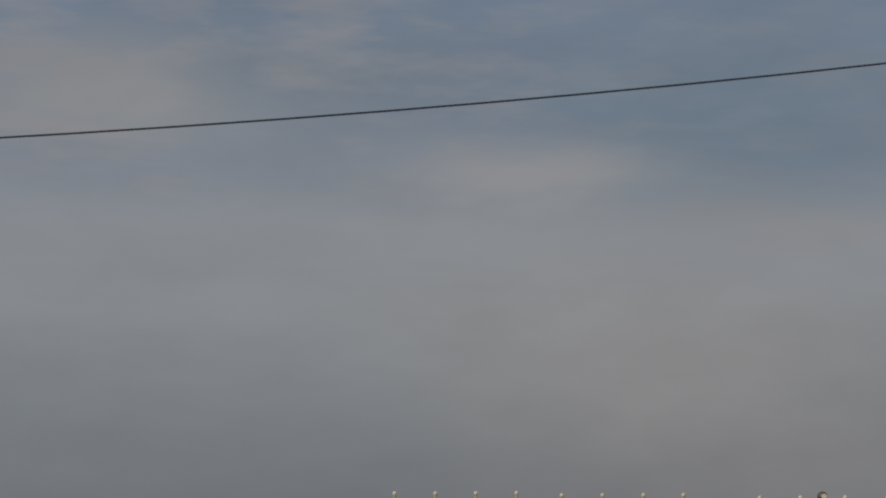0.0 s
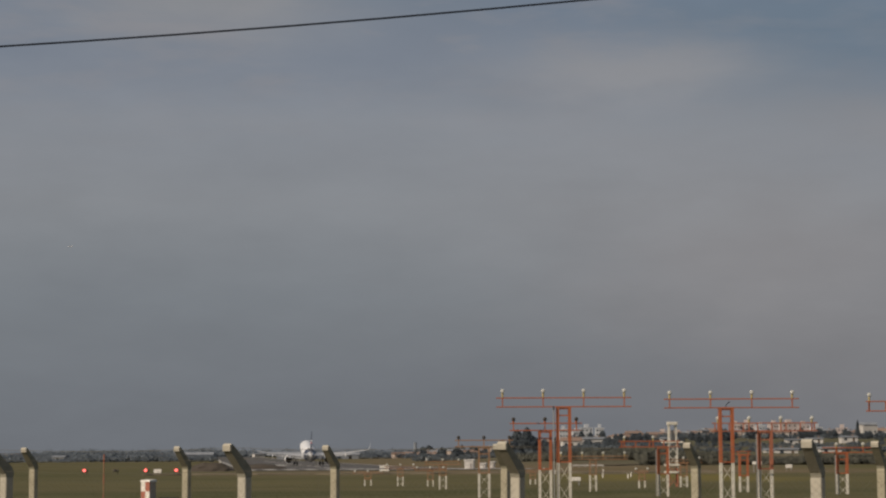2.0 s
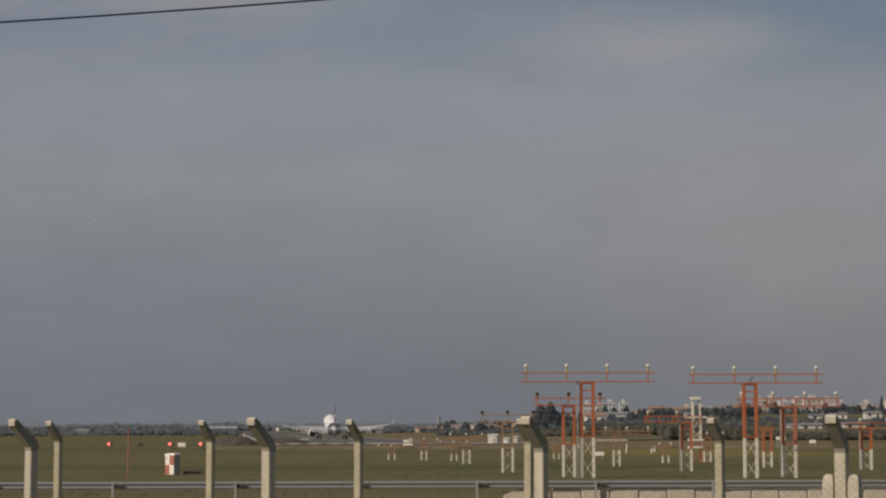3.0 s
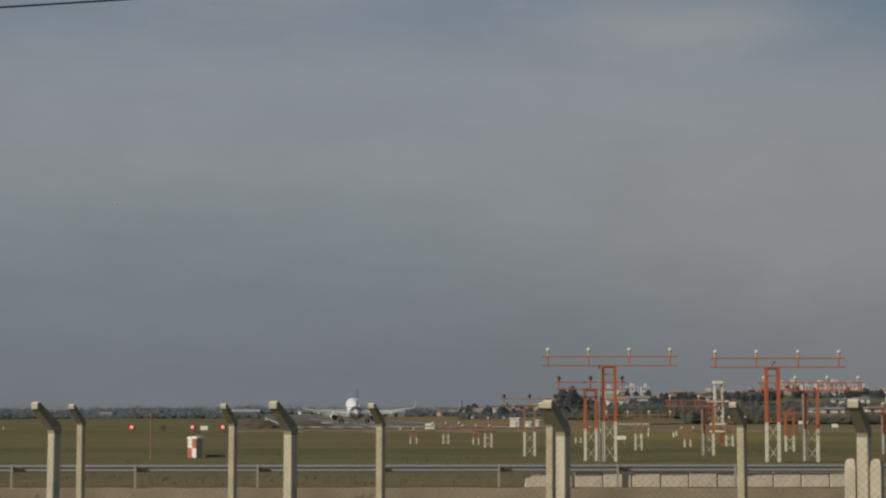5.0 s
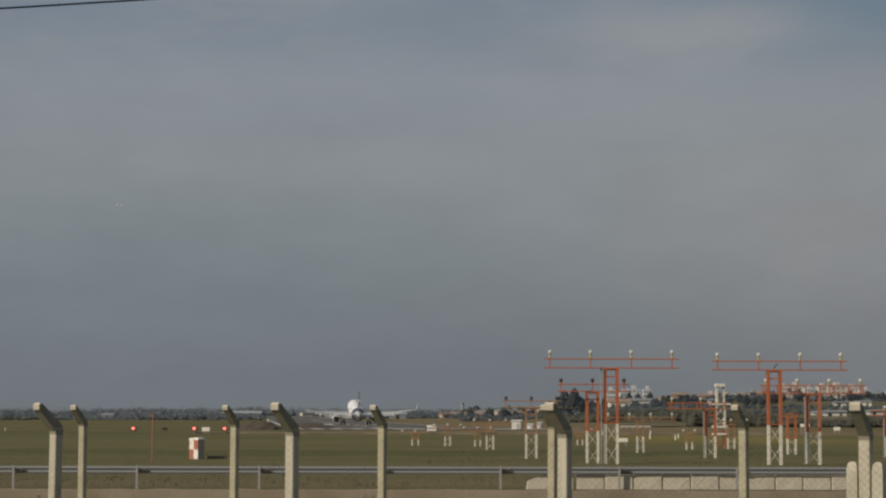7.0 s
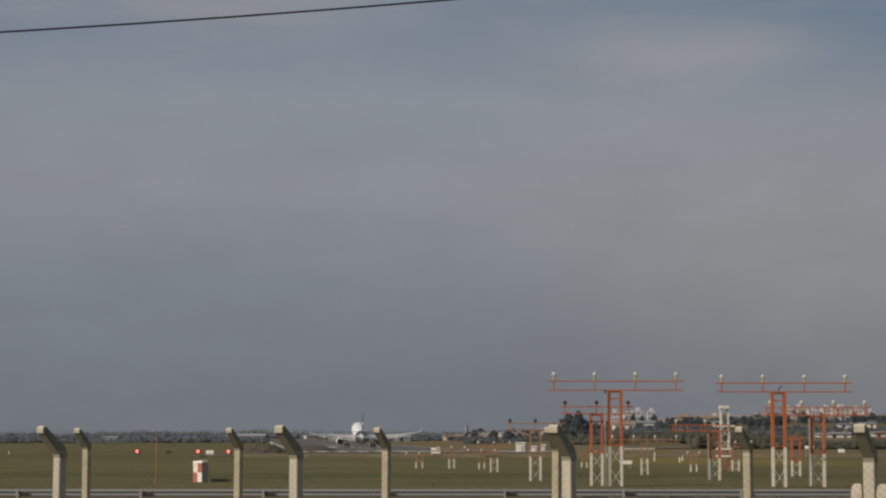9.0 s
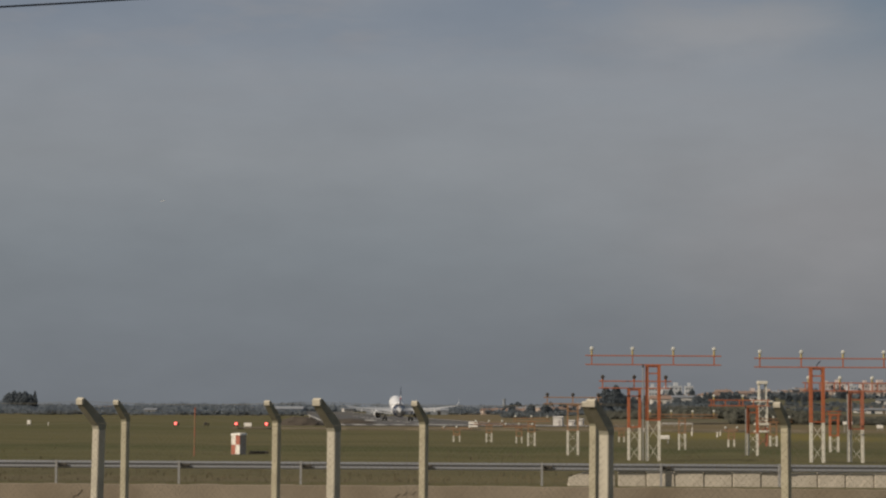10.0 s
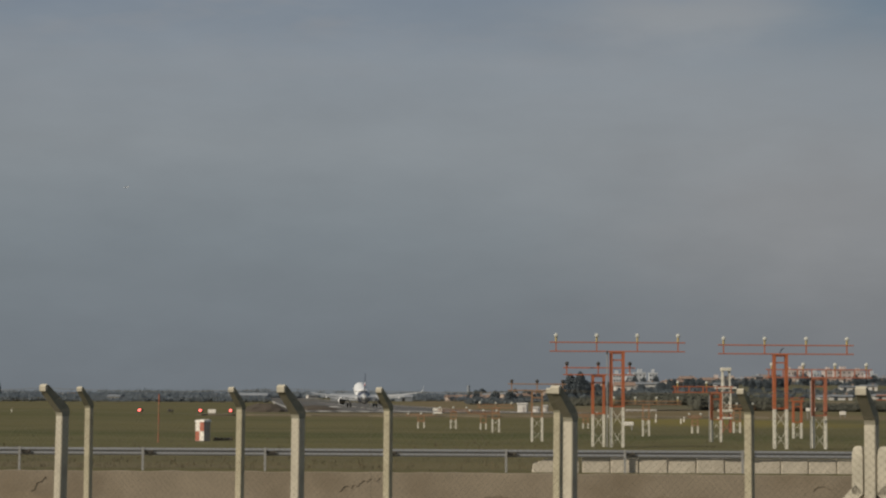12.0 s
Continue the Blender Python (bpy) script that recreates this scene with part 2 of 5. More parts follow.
ROOF_TILE = mat("roof_tile", (0.215, 0.155, 0.125), 0.9, var=0.2, scale=0.3, fine=3, island=0.3)
ROOF_GREY = mat("roof_sheet", (0.205, 0.22, 0.24), 0.7, var=0.14, scale=0.2, fine=2, island=0.3)
GLASS = mat("window_glass", (0.035, 0.045, 0.055), 0.15, var=0.05, spec=0.6)


def ground_material():
    """Airfield grass: olive with drier and greener bands, rust-coloured dry growth, yellow flowering patches."""
    m = bpy.data.materials.new("airfield_grass")
    m.use_nodes = True
    n, l = m.node_tree.nodes, m.node_tree.links
    b = n["Principled BSDF"]
    b.inputs["Roughness"].default_value = 0.95
    b.inputs["Specular IOR Level"].default_value = 0.05
    co = n.new("ShaderNodeTexCoord")

    def nz(s, stretch, d=4, off=0.0):
        mp = n.new("ShaderNodeMapping")
        mp.inputs["Scale"].default_value = stretch
        mp.inputs["Location"].default_value = (off, off, 0)
        l.new(co.outputs["Object"], mp.inputs[0])
        t = n.new("ShaderNodeTexNoise")
        t.inputs["Scale"].default_value, t.inputs["Detail"].default_value = s, d
        l.new(mp.outputs[0], t.inputs["Vector"])
        return t.outputs[0]

    def rng(v, a, c, lo=0.0, hi=1.0):
        r = n.new("ShaderNodeMapRange")
        for i, x in enumerate((a, c, lo, hi)):
            r.inputs[i + 1].default_value = x
        l.new(v, r.inputs[0])
        return r.outputs[0]

    def mul(a, c):
        t = n.new("ShaderNodeMath")
        t.operation = "MULTIPLY"
        l.new(a, t.inputs[0])
        if isinstance(c, (int, float)):
            t.inputs[1].default_value = c
        else:
            l.new(c, t.inputs[1])
        return t.outputs[0]

    def mix(f, a, c):
        t = n.new("ShaderNodeMix")
        t.data_type = "RGBA"
        for s, v in ((t.inputs[0], f), (t.inputs[6], a), (t.inputs[7], c)):
            if isinstance(v, tuple):
                s.default_value = (*v, 1)
            else:
                l.new(v, s)
        return t.outputs[2]

    xyz = n.new("ShaderNodeSeparateXYZ")
    l.new(co.outputs["Object"], xyz.inputs[0])
    X, Y = xyz.outputs[0], xyz.outputs[1]
    c = mix(rng(nz(0.05, (0.35, 1.0, 1)), 0.35, 0.65), (0.094, 0.088, 0.039), (0.067, 0.069, 0.026))
    c = mix(rng(nz(0.6, (0.3, 1.0, 1), 5, 7), 0.45, 0.75, 0, 0.5), c, (0.048, 0.055, 0.019))
    # darker, lusher strip in the near field and a drier belt before it
    strip = mul(rng(Y, 122, 129), rng(Y, 150, 138))
    c = mix(mul(strip, rng(nz(0.10, (0.22, 1, 1), 3, 2), 0.32, 0.55, 0.25, 0.95)), c, (0.036, 0.052, 0.013))
    dry = mul(rng(Y, 90, 100), rng(Y, 125, 115))
    c = mix(mul(dry, rng(nz(0.09, (0.3, 1, 1), 4, 6), 0.4, 0.65, 0.0, 0.8)), c, (0.125, 0.112, 0.045))
    band = mul(rng(Y, 150, 165), rng(Y, 215, 190))
    c = mix(mul(band, rng(nz(0.05, (0.25, 1, 1), 4, 8), 0.4, 0.6, 0.0, 0.7)), c, (0.118, 0.098, 0.040))
    c = mix(mul(rng(Y, 97, 86), rng(nz(0.5, (0.3, 1, 1), 4, 3), 0.3, 0.7, 0.6, 1.0)), c, (0.122, 0.097, 0.066))
    # mown swathes lying across the view
    c = mix(rng(nz(0.11, (0.03, 1, 1), 3, 21), 0.47, 0.60, 0.0, 0.6), c, (0.058, 0.064, 0.025))
    c = mix(rng(nz(0.055, (0.05, 1, 1), 3, 33), 0.50, 0.64, 0.0, 0.6), c, (0.112, 0.104, 0.048))
    c = mix(rng(nz(0.045, (0.2, 1, 1), 4, 41), 0.50, 0.66, 0.0, 0.65), c, (0.120, 0.096, 0.050))
    # rust-coloured dry growth beside the runway's head
    rust = mul(mul(rng(Y, 235, 275), rng(X, -34, -8)), rng(X, 80, 50))
    c = mix(mul(rust, rng(nz(0.035, (0.08, 1, 1), 5, 5), 0.34, 0.56, 0.35, 0.95)), c, (0.165, 0.118, 0.075))
    yel = mul(mul(rng(Y, 175, 200), rng(Y, 262, 235)), mul(rng(X, 12, 22), rng(X, 44, 32)))
    c = mix(mul(yel, rng(nz(0.08, (0.5, 1, 1), 4, 9), 0.3, 0.6, 0.45, 1.0)), c, (0.170, 0.135, 0.022))
    # bare yellowish ground far off
    c = mix(mul(rng(Y, 300, 700, 0, 0.55), rng(nz(0.012, (0.4, 1, 1), 4, 1), 0.4, 0.62)), c, (0.140, 0.110, 0.066))
    # scrub on the slope below the town
    c = mix(mul(mul(rng(Y, 400, 560), rng(X, 12, 45)), rng(nz(0.03, (0.15, 1, 1), 4, 12), 0.38, 0.58, 0.25, 1.0)), c, (0.092, 0.094, 0.072))
    c = mix(rng(nz(0.16, (0.12, 1.0, 1), 5, 14), 0.42, 0.66, 0.0, 0.55), c, (0.125, 0.108, 0.045))
    c = mix(rng(nz(2.4, (1, 1, 1), 3, 4), 0.35, 0.75, 0.0, 0.45), c, (0.113, 0.105, 0.047))
    hsv = n.new("ShaderNodeHueSaturation")
    hsv.inputs["Saturation"].default_value, hsv.inputs["Value"].default_value = 0.91, 1.0
    l.new(c, hsv.inputs["Color"])
    l.new(hsv.outputs[0], b.inputs["Base Color"])
    bp = n.new("ShaderNodeBump")
    bp.inputs["Strength"].default_value, bp.inputs["Distance"].default_value = 0.6, 0.12
    l.new(nz(3.0, (1, 1, 1), 5), bp.inputs["Height"])
    l.new(bp.outputs[0], b.inputs["Normal"])
    return m


GROUND = ground_material()


# ---- mesh helpers ----
def finish(name, bm, material, smooth=False):
    me = bpy.data.meshes.new(name)
    bm.to_mesh(me)
    bm.free()
    for m in (material if isinstance(material, (list, tuple)) else [material]):
        me.materials.append(m)
    if smooth:
        for p in me.polygons:
            p.use_smooth = True
    return me


def part(name, bm, material, parent, label="", smooth=False):
    """One mesh object as a part under its thing."""
    ob = new(name, finish(name, bm, material, smooth) if isinstance(bm, bmesh.types.BMesh) else bm)
    ob.parent = parent
    return tagged(ob, label)


def thing(name, label, category, group="", m=None, kind=""):
    ob = new(name)
    ob.empty_display_size = 0.2
    if m is not None:
        ob.matrix_basis = m
    return tagged(ob, label, category, group, kind)


def solid(name, bm, material, label="", category="", group="", kind="", smooth=False, m=None):
    ob = new(name, finish(name, bm, material, smooth))
    if m is not None:
        ob.matrix_basis = m
    return tagged(ob, label, category, group, kind)


def box(bm, x0, x1, y0, y1, z0, z1, idx=0, bevel=0.0):
    vs = [bm.verts.new((x, y, z)) for z in (z0, z1) for y in (y0, y1) for x in (x0, x1)]
    fs = [bm.faces.new([vs[i] for i in q]) for q in ((0, 2, 3, 1), (4, 5, 7, 6), (0, 1, 5, 4), (2, 6, 7, 3), (0, 4, 6, 2), (1, 3, 7, 5))]
    for f in fs:
        f.material_index = idx
    if bevel:
        es = {e for f in fs for e in f.edges}
        bmesh.ops.bevel(bm, geom=list(es), offset=bevel, segments=1, affect="EDGES")
    return vs


def tube(bm, a, b, r, n=6, r2=None, idx=0, cap=True):
    a, b = Vector(a), Vector(b)
    d = (b - a).normalized()
    s = d.cross(Vector((0, 0, 1)) if abs(d.z) < 0.9 else Vector((0, 1, 0))).normalized()
    t = d.cross(s)
    r2 = r if r2 is None else r2
    ra = [bm.verts.new(a + (s * math.cos(q) + t * math.sin(q)) * r) for q in [2 * math.pi * (i + 0.5) / n for i in range(n)]]
    rb = [bm.verts.new(b + (s * math.cos(q) + t * math.sin(q)) * r2) for q in [2 * math.pi * (i + 0.5) / n for i in range(n)]]
    for i in range(n):
        f = bm.faces.new((ra[i], ra[(i + 1) % n], rb[(i + 1) % n], rb[i]))
        f.material_index = idx
    if cap:
        bm.faces.new(ra[::-1]).material_index = idx
        bm.faces.new(rb).material_index = idx


def loft(bm, rings, cap=True, idx=0):
    """Skin over rings of equal length."""
    vr = [[bm.verts.new(p) for p in r] for r in rings]
    n = len(vr[0])
    for r0, r1 in zip(vr, vr[1:]):
        for i in range(n):
            bm.faces.new((r0[i], r0[(i + 1) % n], r1[(i + 1) % n], r1[i])).material_index = idx
    if cap:
        bm.faces.new(vr[0][::-1]).material_index = idx
        bm.faces.new(vr[-1]).material_index = idx
    return vr


def B():
    return bmesh.new()


def smooth_step(t):
    t = min(1.0, max(0.0, t))
    return t * t * (3 - 2 * t)


def ground_z(x, y):
    """Height of the terrain: the bank where the camera stands, the fence's level, a ditch, the airfield, a town hill."""
    if y < 6:
        z = 0.85
    elif y < 16:
        z = 0.85 * (1 - smooth_step((y - 6) / 10))
    elif y < 44:
        z = 0.0
    elif y < 53:
        z = -1.8 * smooth_step((y - 44) / 9)
    elif y < 69.55:
        z = -1.8
    else:
        z = 0.0
    if y > 450:
        z += 11.0 * smooth_step((y - 450) / 900) * smooth_step((x / y - 0.02) / 0.12)
        z += 10.0 * smooth_step((y - 1350) / 900) * smooth_step((x / y - 0.02) / 0.10)
    if y > 280:  # the field falls away gently towards the runway
        z -= 0.9 * smooth_step((y - 280) / 280) * (1 - smooth_step((y - 1300) / 800)) * (1 - smooth_step((x / y - 0.01) / 0.05))
    return z


# ---- large structure ----
def build_ground():
    ys = [-60, -30, -10, 0, 3, 6, 8, 10, 12, 14, 16, 20, 25, 30, 37, 44, 46, 48, 50, 52, 53, 58, 64, 69.54, 69.56, 72, 76, 80, 85, 90, 96, 102, 110, 118, 127, 138, 150]
    y = 150
    while y < 6000:
        y *= 1.09
        ys.append(y)
    us = [-3, -1.6, -0.9, -0.6] + [-0.42 + 0.02 * i for i in range(43)] + [0.6, 0.9, 1.6, 3]
    bm = B()
    rnd = random.Random(4)
    rows = []
    for y in ys:
        w = max(abs(y), 60.0) + 20
        bumpy = 0.0 if y < 70 else min(0.10, (y - 70) * 0.002)
        rows.append([bm.verts.new((u * w, y, ground_z(u * w, y) + (rnd.uniform(-bumpy, bumpy) if abs(u) > 0.1 or y < 220 else 0))) for u in us])
    for a, c in zip(rows, rows[1:]):
        for i in range(len(us) - 1):
            bm.faces.new((a[i], a[i + 1], c[i + 1], c[i]))
    solid("ground", bm, GROUND, "olive airfield grass with dry and rust-coloured patches", "ground", kind="structure", smooth=True)


build_ground()


def build_ridge():
    """Low far hills that close the horizon."""
    bm = B()
    n = 160
    rings = []
    for i in range(n + 1):
        u = -0.5 + i / n
        x, y = u * 4400, 4400
        h = 9 + 5 * noise.noise(Vector((u * 14, 0, 1))) + 3.5 * noise.noise(Vector((u * 60, 0, 4))) + 26 * smooth_step((u - 0.02) / 0.12)
        rings.append([(x, y, -6), (x, y, h * 0.7), (x, y + 120, h), (x, y + 300, -6)])
    loft(bm, rings)
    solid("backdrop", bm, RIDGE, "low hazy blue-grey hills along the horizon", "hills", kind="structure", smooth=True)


build_ridge()

RW_HEAD = -0.085  # the runway runs off to the left by this slope


def runway_x(y):
    return -23.6 + (y - 620) * RW_HEAD


def runway_z(y):
    return ground_z(runway_x(y), y) + 0.16


def build_runway():
    bm = B()
    n = 48
    rings = []
    for k in range(n + 1):
        s = 2400 * (k / n) ** 1.6
        z = runway_z(330 + s)
        rings.append([(-22.5, s, z - 1), (22.5, s, z - 1), (22.5, s, z), (-22.5, s, z)])
    loft(bm, rings)
    m = pose(runway_x(330), 330, 0, 0, 0, math.degrees(-math.atan(RW_HEAD)))
    rw = solid("runway", bm, ASPHALT, "grey asphalt runway with worn white paint", "runway", kind="structure", m=m)

    def mark(name, x0, x1, s0, s1):
        bm = B()
        k = max(1, int((s1 - s0) / 25))
        rings = []
        for i in range(k + 1):
            s = s0 + (s1 - s0) * i / k
            z = runway_z(330 + s)
            rings.append([(x0, s, z + 0.004), (x1, s, z + 0.004), (x1, s, z + 0.012), (x0, s, z + 0.012)])
        loft(bm, rings)
        part(name, bm, PAINT, rw)

    for i in range(12):
        x = (-19.5 + i * 3.3) + (1.2 if i > 5 else 0)
        mark("threshold_bar", x, x + 1.8, 8, 38)
    for s in (-1, 1):
        mark("edge_line", s * 21.5 - 0.3, s * 21.5 + 0.3, 2, 2300)
        mark("aiming_mark", s * 8.0 - 3, s * 8.0 + 3, 300, 345)
    for i in range(14):
        mark("centre_dash", -0.45, 0.45, 70 + i * 50, 100 + i * 50)
    # gravel tracks across the field
    for name, x0, x1, y0, y1, sl in (("perimeter_track", -30, 40, 262, 268, 0.02), ("far_track", 60, 150, 640, 660, 0.0), ("slope_track", 34, 72, 400, 406, 2.2)):
        bm = B()
        n = 30
        top = []
        rnd = random.Random(11)
        for i in range(n + 1):
            x = x0 + (x1 - x0) * i / n
            wob_y = rnd.uniform(-0.8, 0.8) + sl * (x - x0)
            zz = max(ground_z(x, y0), ground_z(x, y1))
            top.append([(x, y0 + wob_y, zz - 0.3), (x, y0 + wob_y, zz + 0.16), (x, y1 + wob_y, zz + 0.16), (x, y1 + wob_y, zz - 0.3)])
        loft(bm, top)
        solid(name, bm, ROAD, "pale gravel service track across the grass", "track", kind="structure")


build_runway()


def build_retaining_wall():
    """Low rendered earth-coloured wall under the guardrail, with an uneven cracked face."""
    bm = B()
    nx, nz = 420, 14
    x0, x1 = -34.0, 34.0
    grid = []
    for j in range(nz + 1):
        row = []
        for i in range(nx + 1):
            x = x0 + (x1 - x0) * i / nx
            z = -1.9 + 1.9 * j / nz
            y = 69.20 + 0.006 * noise.fractal(Vector((x * 0.9, z * 1.6, 2.0)), 1.0, 2.0, 4) 
            if j == nz:
                z += 0.025 * noise.noise(Vector((x * 1.2, 0, 5))) - 0.012 - 0.0025 * max(0.0, x)
            row.append(bm.verts.new((x, y, z)))
        grid.append(row)
    grid.append([bm.verts.new((v.co.x, 69.62, v.co.z + 0.01)) for v in grid[-1]])
    for a, c in zip(grid, grid[1:]):
        for i in range(nx):
            bm.faces.new((a[i], a[i + 1], c[i + 1], c[i]))
    wall = solid("retaining_wall", bm, PLASTER, "low sand-brown rendered wall with cracks and stains", "wall", kind="structure")
    rnd = random.Random(3)
    for x, z, n, up in ((-13.2, -0.66, 9, 1), (-3.3, -0.62, 14, 1), (1.2, -0.86, 6, 1), (11.9, -0.52, 7, -1)):
        bm = B()
        p = Vector((x, 69.185, z))
        w = 0.003
        for _ in range(n):
            q = p + Vector((rnd.uniform(0.02, 0.13), 0, rnd.uniform(-0.10, 0.13) * up))
            w2 = rnd.uniform(0.001, 0.005)
            loft(bm, [[(v.x, y, v.z + s) for y, s in ((69.180, -ww), (69.215, -ww), (69.215, ww), (69.180, ww))] for v, ww in ((p, w), (q, w2))])
            p, w = q, w2
        part("crack", bm, CRACK, wall, "dark earth-filled crack")
    # places where the render has come away, with a ragged upper edge
    for x0, x1, top, k in ((1.0, 3.9, -0.80, 1.0), (4.6, 9.4, -0.74, 2.0), (11.2, 17.0, -0.78, 3.0), (-15.5, -11.6, -0.72, 4.0), (-9.6, -8.2, -0.95, 5.0)):
        bm = B()
        n = int((x1 - x0) / 0.06)
        rings = []
        for i in range(n + 1):
            t = i / n
            x = x0 + (x1 - x0) * t
            z = top - 0.9 * (1 - min(1.0, 5 * t)) ** 2 - 0.9 * (1 - min(1.0, 5 * (1 - t))) ** 2 + 0.16 * noise.fractal(Vector((x * 1.3, k, 0)), 1.0, 2.0, 5)
            rings.append([(x, 69.186, -1.86), (x, 69.186, z), (x, 69.198, z - 0.02), (x, 69.198, -1.86)])
        loft(bm, rings)
        part("bare_patch", bm, BARE, wall, "darker bare earth where render has fallen")


build_retaining_wall()


# ---- guardrail ----
def build_guardrail():
    g = thing("guardrail", "grey galvanised steel guardrail on posts above the wall", "guardrail", m=pose(0, 69.95, 0))
    prof = [(0.0, 0.485), (0.035, 0.505), (0.045, 0.54), (0.0, 0.585), (0.0, 0.615), (0.045, 0.66), (0.035, 0.70), (0.0, 0.73)]
    th = 0.006

    def post_x(i):
        return -5.75 + 3.945 * i - 0.018 * i * i

    bm = B()
    ring = lambda xx: [(xx, -a, z) for a, z in prof] + [(xx, th - a, z) for a, z in prof[::-1]]
    loft(bm, [ring(0.0), ring(1.001)])
    rail = finish("rail", bm, RAIL)
    bm = B()
    box(bm, -0.035, 0.035, -0.06, 0.0, 0.0, 0.75)
    box(bm, -0.035, -0.025, -0.0, 0.04, 0.0, 0.75)
    post = finish("post", bm, GALV)
    bm = B()
    box(bm, -0.02, 0.30, 0.0, 0.06, 0.56, 0.66, bevel=0.015)
    block = finish("blockout", bm, LAMP_DARK)
    for i in range(-7, 9):
        r = part("rail", rail, None, g)
        r.location = (post_x(i), 0.10, 0.0)
        r.scale = (post_x(i + 1) - post_x(i), 1, 1)
        p = part("post", post, None, g)
        p.location = (post_x(i), -0.03, 0)
        p = part("blockout", block, None, g)
        p.location = (post_x(i) + 0.05, -0.012, 0)


build_guardrail()


def build_blocks():
    """Row of rough cast blocks behind the rail; the first is a broken one lying askew."""
    rnd = random.Random(21)
    x = 2.97
    for i in range(18):
        w = 1.49 if i == 0 else rnd.choice((0.89, 0.91, 0.93, 0.91))
        bm = B()
        h = 0.47 + rnd.uniform(-0.02, 0.02)
        box(bm, 0.006, w - 0.006, 0, 0.34, -0.02, h, bevel=0.022)
        bmesh.ops.subdivide_edges(bm, edges=bm.edges[:], cuts=2, use_grid_fill=True)
        for v in bm.verts:
            v.co += 0.010 * noise.noise_vector(v.co * 4 + Vector((i * 7.0, 0, 0)))
            if i == 0 and v.co.x < 0.3:
                v.co.z *= 0.55 + v.co.x * 1.5
                v.co.x -= 0.15 * (0.4 - v.co.z)
        m = pose(x, 70.10 + rnd.uniform(-0.02, 0.02), 0.0, 0, 0, rnd.uniform(-1, 1))
        solid("concrete_block", bm, BLOCK, "broken pale concrete block at the row's end" if i == 0 else "pale rough concrete block in a row behind the guardrail",
              "block", "blocks along the guardrail", m=m)
        x += w + (0.014 if i else 0.09)


build_blocks()


# ---- the two post fences ----
FENCE_DIR = Vector((2.62, -1.36, 0)).normalized()
FENCE_OUT = Vector((-FENCE_DIR.y, FENCE_DIR.x, 0)) * -1  # towards the camera's side


def post_meshes(w, knee, rise, reach, top_mat, shaft_mat):
    """Shaft and cranked arm of a cast concrete fence post; the arm leans to -y."""
    bm = B()
    h = w / 2
    box(bm, -h, h, -h, h, -0.35, knee, bevel=0.008)
    shaft = finish("shaft", bm, shaft_mat)
    bm = B()
    k = 0.97 * h
    top = knee + rise
    # side outline of the arm, tapering to a blunt upright end with a rounded back
    out = [(-h, knee), (-h - 0.006, knee + 0.035), (-h - reach, top - 0.070), (-h - reach - 0.004, top - 0.018), (-h - reach + 0.018, top), (-h - reach + 0.048, top - 0.010),
           (h - 0.022, knee + 0.110), (h + 0.004, knee + 0.060), (h, knee)]
    loft(bm, [[(x * (1.0 if z < knee + 0.1 else 0.94), y, z) for y, z in out] for x in (-k, k)])
    bmesh.ops.recalc_face_normals(bm, faces=bm.faces[:])
    arm = finish("arm", bm, [top_mat])
    # lighter skin over the blunt end, its sunlit tone put into the colour
    bm = B()
    e = k * 0.955
    y = -h - reach
    loft(bm, [[(x, y - 0.005, top - 0.072), (x, y - 0.009, top - 0.016), (x, y + 0.017, top + 0.004), (x, y + 0.026, top - 0.010), (x, y + 0.020, top - 0.066)] for x in (-e, e)])
    bmesh.ops.recalc_face_normals(bm, faces=bm.faces[:])
    cap = finish("arm_end", bm, [CONCRETE])
    return shaft, arm, cap


